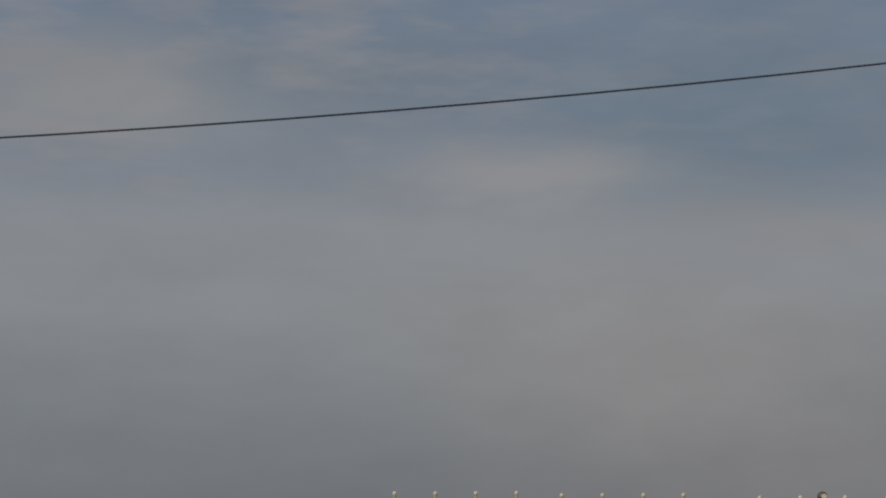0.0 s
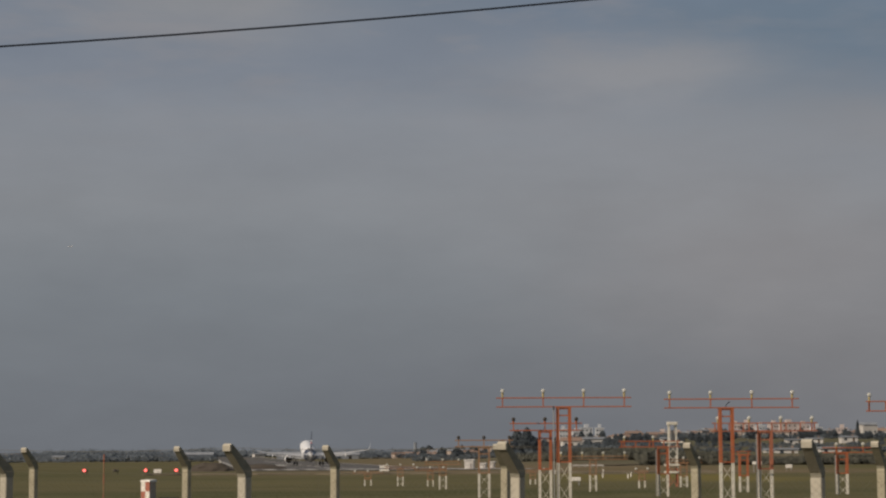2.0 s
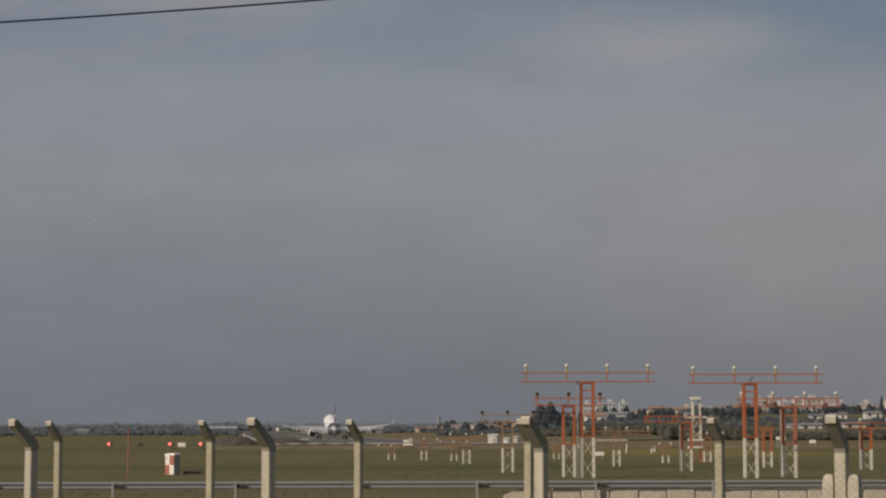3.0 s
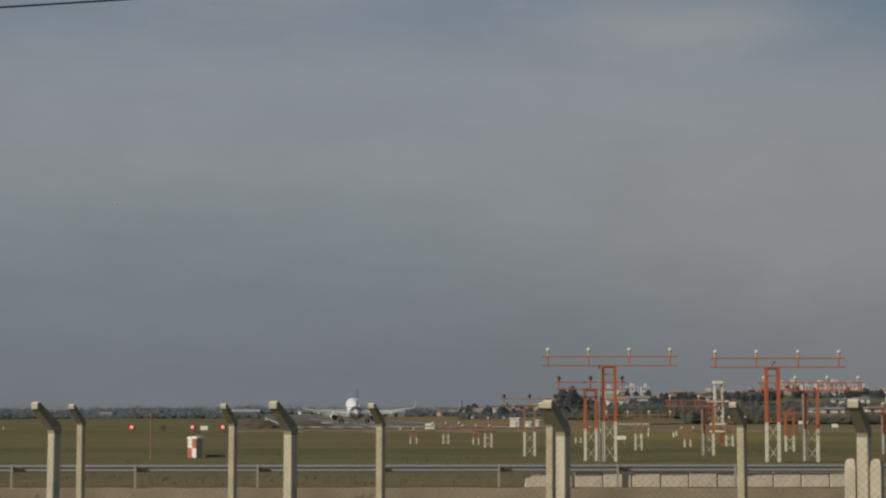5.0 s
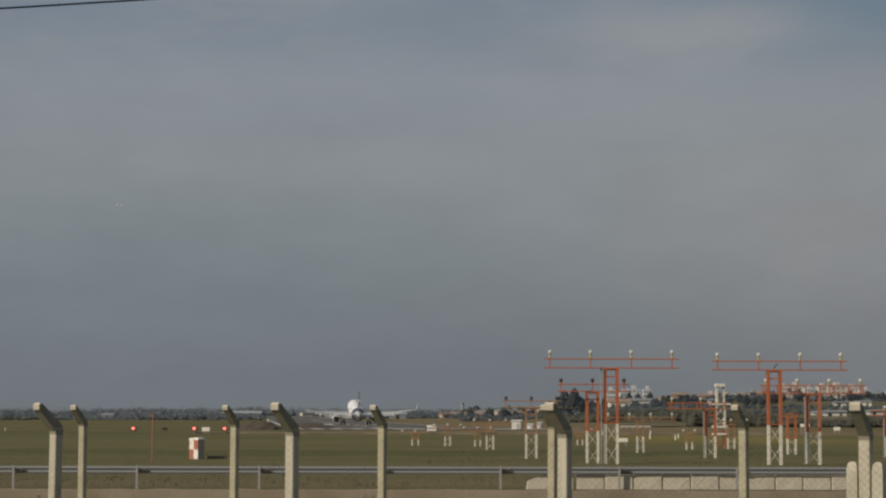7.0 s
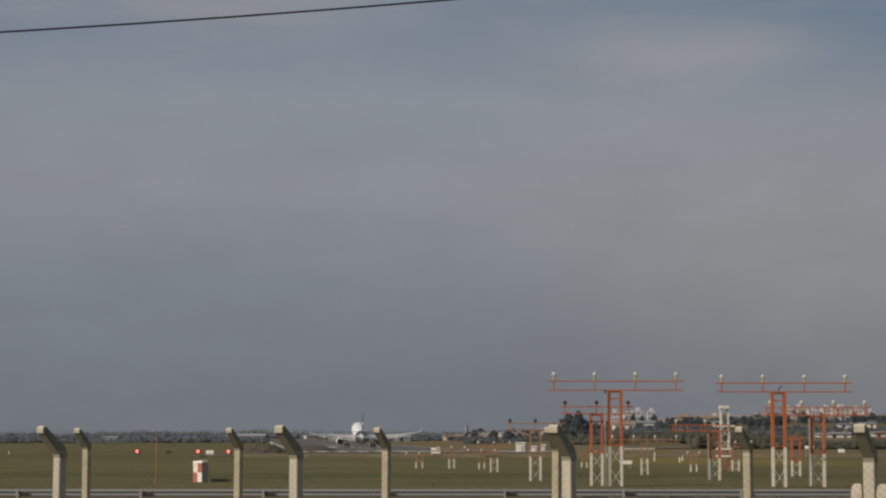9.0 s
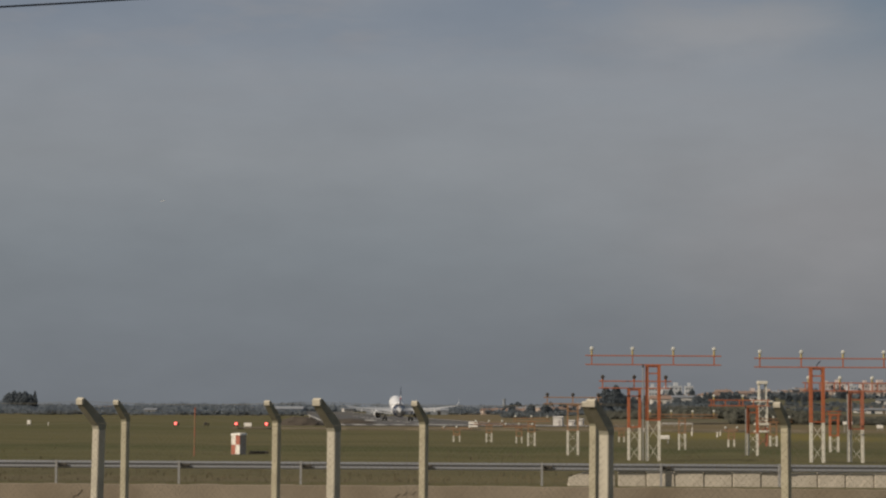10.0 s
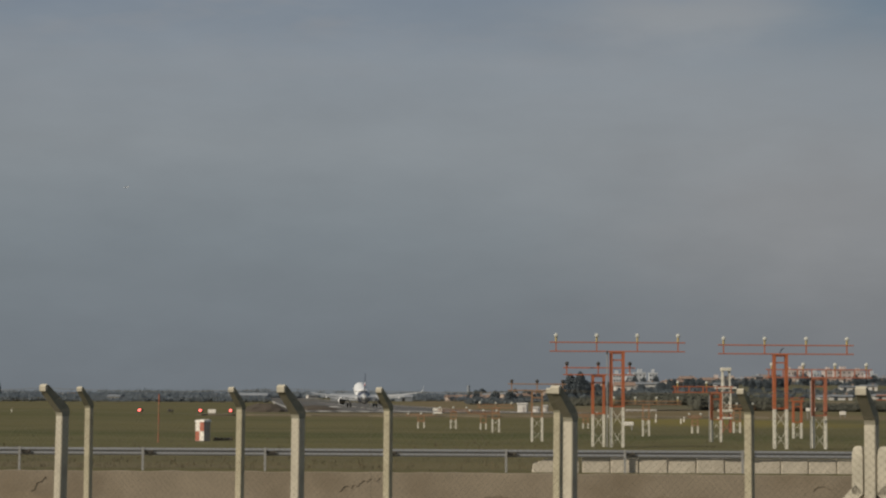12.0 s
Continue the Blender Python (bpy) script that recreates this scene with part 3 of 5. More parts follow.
def build_fences():
    rnd = random.Random(5)
    near = [(-0.2755, 24.8, 36), (-0.1777, 23.4, 39), (-0.0673, 22.0, 35), (0.0590, 20.6, 35), (0.1990, 19.3, 30), (0.364, 17.9, 33)]
    far = [(-0.2290, 36.5, 26), (-0.1642, 35.0, 25), (-0.0940, 33.5, 28), (-0.0253, 32.0, 29), (0.0535, 30.5, 30), (0.1428, 29.0, 32), (0.2295, 27.5, 30), (0.335, 26.0, 30)]
    for row, pts, knee, rise, mats in (("near", near, 2.205, 0.345, (ARM_CONCRETE, CONCRETE)), ("far", far, 2.215, 0.355, (ARM_DARK, CONCRETE_OLD))):
        shaft, arm, cap = post_meshes(0.106, knee, rise - 0.01, 0.235, *mats)
        for i, (u, y, turn) in enumerate(pts):
            # post feet stand on the level strip; the top leans a little
            m = pose(u * y, y, 0, 0, rnd.uniform(-0.35, 0.35) + (0.9 if row == "near" and i == 1 else 0), -turn)
            braced = row == "near" and i == 4
            p = thing("fence_post", "square cast concrete fence post with cranked top" + (" and two braces" if braced else ""), "post", row + " fence posts", m=m)
            part("shaft", shaft, None, p)
            part("arm", arm, None, p, "dark cranked arm, lichen stains and shade in its colour")
            part("arm_end", cap, None, p, "pale end face of the arm")
            if braced:
                for s in (-1, 1):
                    bm = B()
                    w = 0.05
                    rings = []
                    for z, k in ((1.58, 1.0), (1.93, 1.0), (1.985, 0.85), (2.01, 0.5)):
                        rings.append([(s * 0.118 + a * w * k, c * w * k, z) for a, c in ((-1, -1), (1, -1), (1, 1), (-1, 1))])
                    loft(bm, rings)
                    part("brace_head", bm, CONCRETE, p)
                    bm = B()
                    rings = []
                    for t in (0.0, 1.0):
                        cx, cz = s * (0.10 + 1.62 * t), 1.63 - 1.75 * t
                        rings.append([(cx + a * w * 0.75 * s, c * w, cz + a * w * 0.75) for a, c in ((-1, -1), (1, -1), (1, 1), (-1, 1))])
                    loft(bm, rings)
                    part("brace_leg", bm, CONCRETE, p)
        # chain-link mesh on the outer side, and three strands on the arms
        a = Vector((pts[0][0] * pts[0][1], pts[0][1], 0)) + FENCE_OUT * 0.088
        b = Vector((pts[-1][0] * pts[-1][1], pts[-1][1], 0)) + FENCE_OUT * 0.088
        run = (b - a).normalized()
        length = (b - a).length
        bm = B()
        z0, z1 = 0.05, knee - 0.03  # the mesh hangs from the knee down
        n = int((length + 2.2) / 0.070)
        for i in range(n):
            s0 = -2.2 + i * 0.070
            for up in (1, -1):
                p, q = (s0, z0), (s0 + (z1 - z0), z1)
                if up < 0:
                    p, q = (s0, z1), (s0 + (z1 - z0), z0)
                if p[0] < 0 or q[0] > length:
                    continue
                off = FENCE_OUT * (0.002 * up)
                tube(bm, a + run * p[0] + Vector((0, 0, p[1])) + off, a + run * q[0] + Vector((0, 0, q[1])) + off, 0.0009, 3, cap=False)
        solid("chain_link_mesh", bm, WIRE, "thin grey chain-link mesh strung on concrete posts", "mesh fence", kind="stuff")
        for f in (0.25, 0.6, 0.92):
            bm = B()
            pts3 = []
            for u, y, _ in pts:
                pts3.append(Vector((u * y, y, knee + rise * f - 0.02)) + FENCE_OUT * (0.055 + 0.21 * f))
            path = []
            for p, q in zip(pts3, pts3[1:]):
                path += [p.lerp(q, j / 8) - Vector((0, 0, 0.12 * (j / 8) * (1 - j / 8))) for j in range(8)]
            path.append(pts3[-1])
            up, side = Vector((0, 0, 1)), FENCE_OUT
            loft(bm, [[v + (up * math.cos(w) + side * math.sin(w)) * 0.0016 for w in (0.5, 2.6, 4.7)] for v in path])
            solid("wire_strand", bm, WIRE, "thin sagging wire strand along the fence arms", "wire", row + " fence strands")
    # a loose end of wire hanging beside one far post
    bm = B()
    prev = None
    base = Vector((-0.0345 * 31.6, 31.6, 0))
    for dx, z in ((-0.10, 2.53), (-0.055, 2.44), (-0.01, 2.36), (0.035, 2.25), (0.045, 2.0), (0.04, 1.5), (0.05, 0.9), (0.05, 0.0)):
        cur = base + Vector((dx, 0, z))
        if prev is not None:
            tube(bm, prev, cur, 0.0035, 4)
        prev = cur
    solid("loose_wire", bm, WIRE, "loose dark wire hanging beside a fence post", "wire")


build_fences()


# ---- overhead cable ----
def build_cable():
    bm = B()
    n = 64
    r = 0.0065
    rings = []
    for i in range(n + 1):
        x = -22 + 44 * i / n
        z = 5.305 + 0.0865 * x + 0.0045 * x * x
        rings.append([(x, 14 + r * math.cos(q), z + r * math.sin(q)) for q in [2 * math.pi * k / 6 for k in range(6)]])
    loft(bm, rings)
    solid("overhead_cable", bm, CABLE, "single black overhead cable sagging across the sky", "cable", smooth=True)


build_cable()


# ---- approach light masts ----
def leg_pair(p, half, depth, z0, z1, r, material, name="leg"):
    for sx in (-1, 1):
        for sy in (-1, 1):
            bm = B()
            box(bm, sx * half - r, sx * half + r, sy * depth - r, sy * depth + r, z0, z1)
            part(name, bm, material, p)


def light_mast(x, y, low, up, lamp_top, white_top, bar_c, bar_half, lamps, half=0.29, depth=0.10, struts=0, lamp="white", lattice=True,
               pole=None, beacon=None, orange=ORANGE, hook=False, group="approach light masts"):
    """A frangible approach-light mast: white lattice foot, orange head frame, ladder bar with lamps. bar_c and lamps: metres from the mast's axis."""
    word = "orange and white steel approach light mast with " + {4: "four", 3: "three", 2: "two"}.get(len(lamps), "several") + " lamps"
    p = thing("approach_light_mast", word, "light mast", group, m=pose(x, y, 0))
    k = half / 0.29
    r = 0.058 * min(1.0, 0.35 + 0.65 * k)
    leg_pair(p, half, depth, -0.1, white_top, r * 1.0, WHITE)
    # haze-pale heads also get thinner legs, to look fainter
    leg_pair(p, half, depth, white_top + 0.002, low - 0.02, r * (0.65 if orange is ORANGE_PALE else 1.15), orange, "upper_leg")
    if lattice:
        n = max(2, int(round(white_top / (half * 3.2))))
        for i in range(n):
            z0, z1 = white_top * i / n, white_top * (i + 1) / n
            for s in (-1, 1):
                bm = B()
                tube(bm, (-s * half, -depth + s * 0.016, z0 + 0.03), (s * half, -depth + s * 0.016, z1 - 0.03), 0.016 * max(0.7, k), 4)
                part("diagonal", bm, WHITE, p)
    for z in (low - 0.09, low - 0.42 * k, white_top + 0.04):
        for sy in (-1, 1):
            bm = B()
            box(bm, -half, half, sy * depth - 0.025, sy * depth + 0.025, z - 0.03, z + 0.03)
            part("cross_rung", bm, orange, p)
    bm = B()
    box(bm, -half - 0.09, half + 0.09, -depth - 0.06, depth + 0.06, low - 0.05, low - 0.02)
    part("head_plate", bm, orange, p)
    for z in (low, up):
        bm = B()
        box(bm, bar_c - bar_half, bar_c + bar_half, -0.03, 0.03, z - 0.028, z + 0.028, bevel=0.006)
        part("bar", bm, orange, p)
    xs = list(lamps) + ([bar_c - bar_half + 0.15 + (2 * bar_half - 0.3) * i / (struts - 1) for i in range(struts)] if struts else [])
    for a in xs:
        bm = B()
        box(bm, a - 0.028, a + 0.028, -0.034, 0.034, low + 0.028, up - 0.028)
        part("strut", bm, orange, p)
    R = 0.098 * (1.0 if k > 0.9 else 0.85)
    for a in lamps:
        bm = B()
        tube(bm, (a, 0, up + 0.028), (a, 0, lamp_top - 2 * R + 0.02), 0.045, 8, 0.055)
        part("lamp_stem", bm, YELLOW if lamp == "white" else orange, p, "yellow lamp stem")
        bm = B()
        c = lamp_top - R
        rings = []
        for t, q in ((0.11, 0.35), (0.07, 0.75), (0.0, 0.95), (-0.07, 1.0), (-0.085, 0.8)):
            rings.append([(a + q * R * math.cos(w), t, c - t * 0.12 + q * R * math.sin(w)) for w in [2 * math.pi * i / 12 for i in range(12)]])
        loft(bm, rings)
        part("lamp_head", bm, LAMP_WHITE if lamp == "white" else LAMP_DARK, p, "round white lamp" if lamp == "white" else "dark lamp housing", smooth=True)
    if pole is not None:
        bm = B()
        tube(bm, (pole, -depth - 0.16, -0.05), (pole, -depth - 0.16, low - 0.15), 0.028, 8)
        tube(bm, (pole, -depth - 0.16, low - 0.15), (pole, -depth - 0.16, low + 0.02), 0.04, 8, idx=1)
        part("conduit", bm, [GALV, LAMP_DARK], p, "grey conduit pipe with dark cap")
    if hook:
        bm = B()
        pts = [(0.0, low), (0.02, low + 0.12), (0.10, low + 0.22), (0.20, low + 0.29)]
        for (a, c), (d, e) in zip(pts, pts[1:]):
            tube(bm, (a, 0.05, c), (d, 0.05, e), 0.02, 5)
        part("loose_cable", bm, CABLE, p, "black cable end")
    if beacon is not None:
        bm = B()
        tube(bm, (beacon, -0.02, up), (beacon, -0.02, up + 0.14), 0.04, 8)
        part("beacon_stem", bm, YELLOW, p)
        bm = B()
        bmesh.ops.create_uvsphere(bm, u_segments=16, v_segments=10, radius=0.25, matrix=Matrix.Translation((beacon, 0.02, up + 0.36)))
        part("beacon_housing", bm, LAMP_DARK, p, "round dark flasher housing", smooth=True)
        bm = B()
        tube(bm, (beacon + 0.03, -0.26, up + 0.36), (beacon + 0.03, -0.20, up + 0.36), 0.13, 14)
        part("beacon_lens", bm, LAMP_WHITE, p, "clear flasher lens")
    return p


light_mast(8.48, 104.6, 4.685, 5.12, 5.55, 1.97, 0.02, 3.30, [-2.97, -0.99, 0.99, 2.97], pole=-0.50)
light_mast(16.23, 103.4, 4.58, 5.00, 5.40, 1.93, 0.28, 3.27, [-2.72, -0.74, 1.26, 3.22], hook=True)
light_mast(26.30, 103.0, 4.38, 4.84, 5.25, 1.90, 0.05, 3.42, [-3.2, -1.2, 1.0, 3.1], struts=9, beacon=-0.12)
light_mast(7.66, 105.9, 3.56, 3.90, 4.20, 1.62, 0.05, 1.78, [-1.55, 0.0, 1.55], half=0.27, lamp="dark")
light_mast(18.55, 106.0, 3.48, 3.87, 4.20, 1.58, 0.0, 2.62, [-2.32, -0.78, 0.80, 2.34], half=0.30, struts=8, pole=-0.46, orange=ORANGE_FADED)
light_mast(5.24, 119.4, 2.82, 3.17, 3.42, 1.33, 0.0, 1.62, [-1.41, 0.0, 1.41], half=0.28, lamp="dark", orange=ORANGE_PALE)
light_mast(15.63, 122.9, 2.77, 3.09, 3.40, 1.20, -0.75, 1.75, [-2.2, -0.55], half=0.26, struts=5, pole=-0.42)
light_mast(25.30, 120.0, 2.40, 2.66, 2.95, 1.20, 0.5, 1.6, [-0.3, 1.2], half=0.27, pole=-0.42, orange=ORANGE)
light_mast(13.40, 141.8, 2.02, 2.22, 2.52, 0.98, 0.0, 2.35, [-2.1, -0.7, 0.7, 2.1], half=0.20, orange=ORANGE_PALE)
light_mast(21.67, 131.5, 2.30, 2.48, 2.60, 0.97, 0.0, 0.45, [], half=0.24, struts=2)
light_mast(20.36, 148.9, 1.75, 1.95, 2.15, 0.80, 0.0, 1.3, [-1.1, 0.0, 1.1], half=0.22, orange=ORANGE_PALE)
light_mast(17.60, 150.1, 1.10, 1.22, 1.4, 0.50, 0.0, 0.5, [-0.4, 0.4], half=0.20, orange=ORANGE_PALE, lattice=False)
light_mast(3.68, 149.0, 1.70, 1.90, 2.10, 0.92, 0.0, 1.3, [-1.1, 0.0, 1.1], half=0.23, orange=ORANGE_PALE)
light_mast(3.06, 161.5, 1.20, 1.32, 1.5, 0.48, 0.0, 1.2, [-1.0, 0.0, 1.0], half=0.20, lattice=False, orange=ORANGE_PALE)
light_mast(0.82, 163.3, 1.35, 1.50, 1.7, 0.72, 0.0, 1.2, [-1.0, 0.0, 1.0], half=0.20, orange=ORANGE_PALE)
light_mast(-1.68, 168.0, 0.95, 1.05, 1.2, 0.45, 0.0, 1.2, [-1.0, 0.0, 1.0], half=0.24, lattice=False, orange=ORANGE_PALE)
light_mast(11.3, 170.0, 1.0, 1.12, 1.3, 0.40, 0.0, 1.0, [-0.9, 0.9], half=0.20, lattice=False, orange=ORANGE_PALE)


def build_monitor_mast():
    """Lattice mast with a platform and an open white frame on top, beyond the light masts."""
    m = thing("monitor_mast", "white and faded red lattice mast with platform and top frame", "mast", m=pose(19.75, 150.0, 0))
    for sx in (-1, 1):
        for sy in (-1, 1):
            bm = B()
            box(bm, sx * 0.30 - 0.05, sx * 0.30 + 0.05, sy * 0.3 - 0.05, sy * 0.3 + 0.05, -0.1, 1.35)
            part("lower_leg", bm, ORANGE_FADED, m)
            bm = B()
            box(bm, sx * 0.30 - 0.045, sx * 0.30 + 0.045, sy * 0.3 - 0.045, sy * 0.3 + 0.045, 1.352, 3.1)
            part("leg", bm, WHITE, m)
            bm = B()
            box(bm, sx * 0.24 - 0.045, sx * 0.24 + 0.045, sy * 0.24 - 0.045, sy * 0.24 + 0.045, 3.23, 4.35)
            part("frame_post", bm, WHITE, m)
    for i in range(4):
        for s in (-1, 1):
            bm = B()
            tube(bm, (-s * 0.3, -0.3, 0.1 + i * 0.75), (s * 0.3, -0.3, 0.8 + i * 0.75), 0.025, 4)
            part("diagonal", bm, WHITE if i > 1 else ORANGE_FADED, m)
    for z, w, h, c in ((3.1, 0.72, 0.12, WHITE), (1.5, 0.55, 0.16, WHITE), (1.0, 0.55, 0.14, WHITE), (4.352, 0.34, 0.22, WHITE)):
        bm = B()
        box(bm, -w, w, -0.42, 0.42, z, z + h, bevel=0.02)
        part("platform", bm, c, m)
    bm = B()
    box(bm, -0.1, 0.08, -0.12, 0.12, 3.23, 4.0)
    part("antenna_box", bm, GALV, m)


build_monitor_mast()


# ---- markers and signs on the field ----
def build_marker_box():
    t = thing("marker_box", "red and white chequered equipment box standing on the grass", "equipment box", m=pose(-12.93, 116.3, 0, 0, 0, -33))
    w, d, h = 0.29, 0.27, 1.02
    # unpanelled body: its right side shows grey in place of shade
    bm = B()
    box(bm, -w + 0.004, w - 0.004, -d + 0.004, d - 0.004, -0.05, h)
    part("body", bm, BOX_SIDE, t)
    for i in range(2):
        for j in range(2):
            bm = B()
            box(bm, -w + i * w, -w + (i + 1) * w, -d - 0.02, -d + 0.004, j * h / 2, (j + 1) * h / 2)
            part("front_panel", bm, MARK_WHITE if (i + j) % 2 else RED, t)
            bm = B()
            box(bm, -w - 0.02, -w + 0.003, -d + i * d, -d + (i + 1) * d, j * h / 2, (j + 1) * h / 2)
            part("side_panel", bm, RED if (i + j) % 2 else MARK_WHITE, t)
    bm = B()
    rings = [[(-w - 0.05, -d - 0.05, h), (w + 0.05, -d - 0.05, h), (w + 0.05, d + 0.05, h), (-w - 0.05, d + 0.05, h)],
             [(-w, -d, h + 0.09), (w, -d, h + 0.09), (w, d, h + 0.12), (-w, d, h + 0.12)]]
    loft(bm, rings)
    part("lid", bm, MARK_WHITE, t, "pale worn lid")


build_marker_box()


def build_marker_pole():
    t = thing("marker_pole", "thin orange-red marker pole standing in the grass", "pole", m=pose(-14.86, 112.6, 0, 0, 0.4, 0))
    for i in range(5):
        bm = B()
        tube(bm, (0, 0, -0.1 + i * 0.52), (0, 0, -0.1 + (i + 1) * 0.52 - 0.003), 0.035, 8)
        part("section", bm, ORANGE_FADED if i % 2 == 0 else ORANGE_PALE, t)


build_marker_pole()


def build_papi():
    """Four glide-slope light units in a row; one of them is out."""
    for i in range(4):
        x = (-0.1407 + i * 0.0141) * 262
        lit = i != 1
        t = thing("glide_slope_light", "low dark light unit glowing red on the grass" if lit else "low dark unlit light unit on the grass", "airfield light", "glide slope lights", m=pose(x, 262, 0))
        bm = B()
        box(bm, -0.34, 0.34, -0.35, 0.5, 0.44, 0.74, bevel=0.04)
        part("housing", bm, UNIT_GREY, t)
        for s in (-0.25, 0.25):
            bm = B()
            tube(bm, (s, 0, -0.05), (s, 0, 0.445), 0.04, 6)
            part("leg", bm, UNIT_GREY, t)
        bm = B()
        tube(bm, (0, -0.40, 0.64), (0, -0.34, 0.64), 0.16, 18)
        part("lens", bm, RED_LIGHT if lit else LAMP_DARK, t, "glowing red lens" if lit else "dark lens")


build_papi()


def sign(x, y, w, h, foot, material, label):
    t = thing("airfield_sign", label, "sign", "airfield signs", m=pose(x, y, 0))
    bm = B()
    box(bm, -w / 2, w / 2, -0.1, 0.1, foot, foot + h, bevel=0.03)
    part("panel", bm, material, t)
    for s in (-0.35, 0.35):
        bm = B()
        tube(bm, (s * w, 0, -0.1), (s * w, 0, foot), 0.05, 6)
        part("leg", bm, GALV, t)


sign(-28.5, 266.0, 0.95, 0.48, 0.25, MARK_WHITE, "small white sign board on two short legs")
sign(-0.7, 300.0, 1.3, 0.36, 0.50, MARK_WHITE, "white sign board over a second plate")
sign(-0.7, 299.5, 1.3, 0.25, 0.10, MARK_WHITE, "low white plate on short legs")
sign(53.0, 285.0, 0.85, 0.45, 0.35, MARK_WHITE, "small white marker board in the grass")
sign(14.2, 165.0, 0.9, 0.3, 0.3, MARK_WHITE, "low pale equipment plate in the grass")
sign(-62.8, 300.0, 0.5, 0.6, 0.1, MARK_WHITE, "small white marker board in the grass")
sign(44.5, 260.0, 1.15, 0.38, 0.95, MARK_WHITE, "pale wide board on tall legs")


def build_field_stubs():
    rnd = random.Random(14)
    for x, y in ((19.6, 205), (21.0, 212), (22.6, 204), (24.0, 214), (-60.1, 300), (20.0, 260), (26, 262)):
        t = thing("field_marker", "short white marker stake in the grass", "marker", "white marker stakes", m=pose(x, y, 0))
        bm = B()
        h = rnd.uniform(0.3, 0.5)
        tube(bm, (0, 0, -0.1), (0, 0, h), 0.07, 8, 0.06)
        part("stake", bm, MARK_WHITE, t)
        bm = B()
        tube(bm, (0, 0, h), (0, 0, h + 0.06), 0.09, 8, 0.04)
        part("cap", bm, MARK_WHITE, t)


build_field_stubs()


def build_huts():
    """Small white equipment shelters beside the approach lights, with dark door openings."""
    for u, y, w, h, lab in ((0.0372, 350, 1.5, 1.4, "small white equipment shelter with dark door"), (0.0435, 356, 1.0, 0.75, "low pale equipment shelter on the dry grass"), (0.0478, 380, 0.8, 0.9, "narrow pale equipment cabinet on the dry grass")):
        t = thing("equipment_hut", lab, "hut", "equipment huts", m=pose(u * y, y, ground_z(u * y, y), 0, 0, -12))
        bm = B()
        box(bm, -w / 2, w / 2, -0.6, 0.6, -0.2, h, bevel=0.03)
        part("wall", bm, WALL_WHITE, t)
        bm = B()
        loft(bm, [[(x, -0.75, h + 0.002), (x, 0.75, h + 0.002), (x, 0.75, h + 0.08), (x, 0, h + 0.2), (x, -0.75, h + 0.08)] for x in (-w / 2 - 0.12, w / 2 + 0.12)])
        bmesh.ops.recalc_face_normals(bm, faces=bm.faces[:])
        part("roof", bm, WALL_WHITE, t)
        bm = B()
        box(bm, 0.08 * w, 0.34 * w, -0.63, -0.58, 0.0, h * 0.72)
        part("door", bm, BOX_SIDE, t, "dark grey door")


build_huts()


def build_barrier():
    """A short run of low white boards on the dry slope."""
    t = thing("barrier", "low white board barrier on the dry grass slope", "barrier", m=pose(0.0923 * 368, 368, ground_z(34.0, 368), 0, 0, 8))
    for i in range(5):
        bm = B()
        box(bm, -2.6 + i * 1.06, -1.66 + i * 1.06, -0.03, 0.03, 0.22, 0.48, bevel=0.01)
        part("board", bm, WALL_WHITE, t)
    for i in range(6):
        bm = B()
        box(bm, -2.68 + i * 1.06, -2.60 + i * 1.06, -0.04, 0.04, -0.2, 0.5)
        part("post", bm, WALL_WHITE, t)


build_barrier()


def build_white_post():
    t = thing("marker_post", "thin white marker post beside the runway head", "post", m=pose(-0.0784 * 400, 400, ground_z(-31.4, 400)))
    bm = B()
    tube(bm, (0, 0, -0.2), (0, 0, 1.75), 0.10, 8, 0.08)
    part("shaft", bm, MARK_WHITE, t)
    bm = B()
    tube(bm, (0, 0, 1.75), (0, 0, 1.82), 0.10, 8, 0.05)
    part("cap", bm, MARK_WHITE, t)


build_white_post()


# ---- the airliner ----
def airfoil(chord, thick, n=7):
    """Closed section: list of (along chord, height), leading edge at 0."""
    up, lo = [], []
    for i in range(n):
        t = i / (n - 1)
        a = chord * (1 - math.cos(t * math.pi)) / 2
        h = thick * chord * (2.0 * math.sqrt(max(0.0, a / chord)) * (1 - a / chord) + 0.02 * (1 - t))
        up.append((a, h * 0.62))
        lo.append((a, -h * 0.42))
    return up + lo[-2:0:-1]


def wing_mesh(stations):
    """stations: root to tip, each (span x, leading edge y, height z, chord, thickness)."""
    bm = B()
    loft(bm, [[(x, y - a, z + h) for a, h in airfoil(c, t)] for x, y, z, c, t in stations])
    bmesh.ops.recalc_face_normals(bm, faces=bm.faces[:])
    return bm


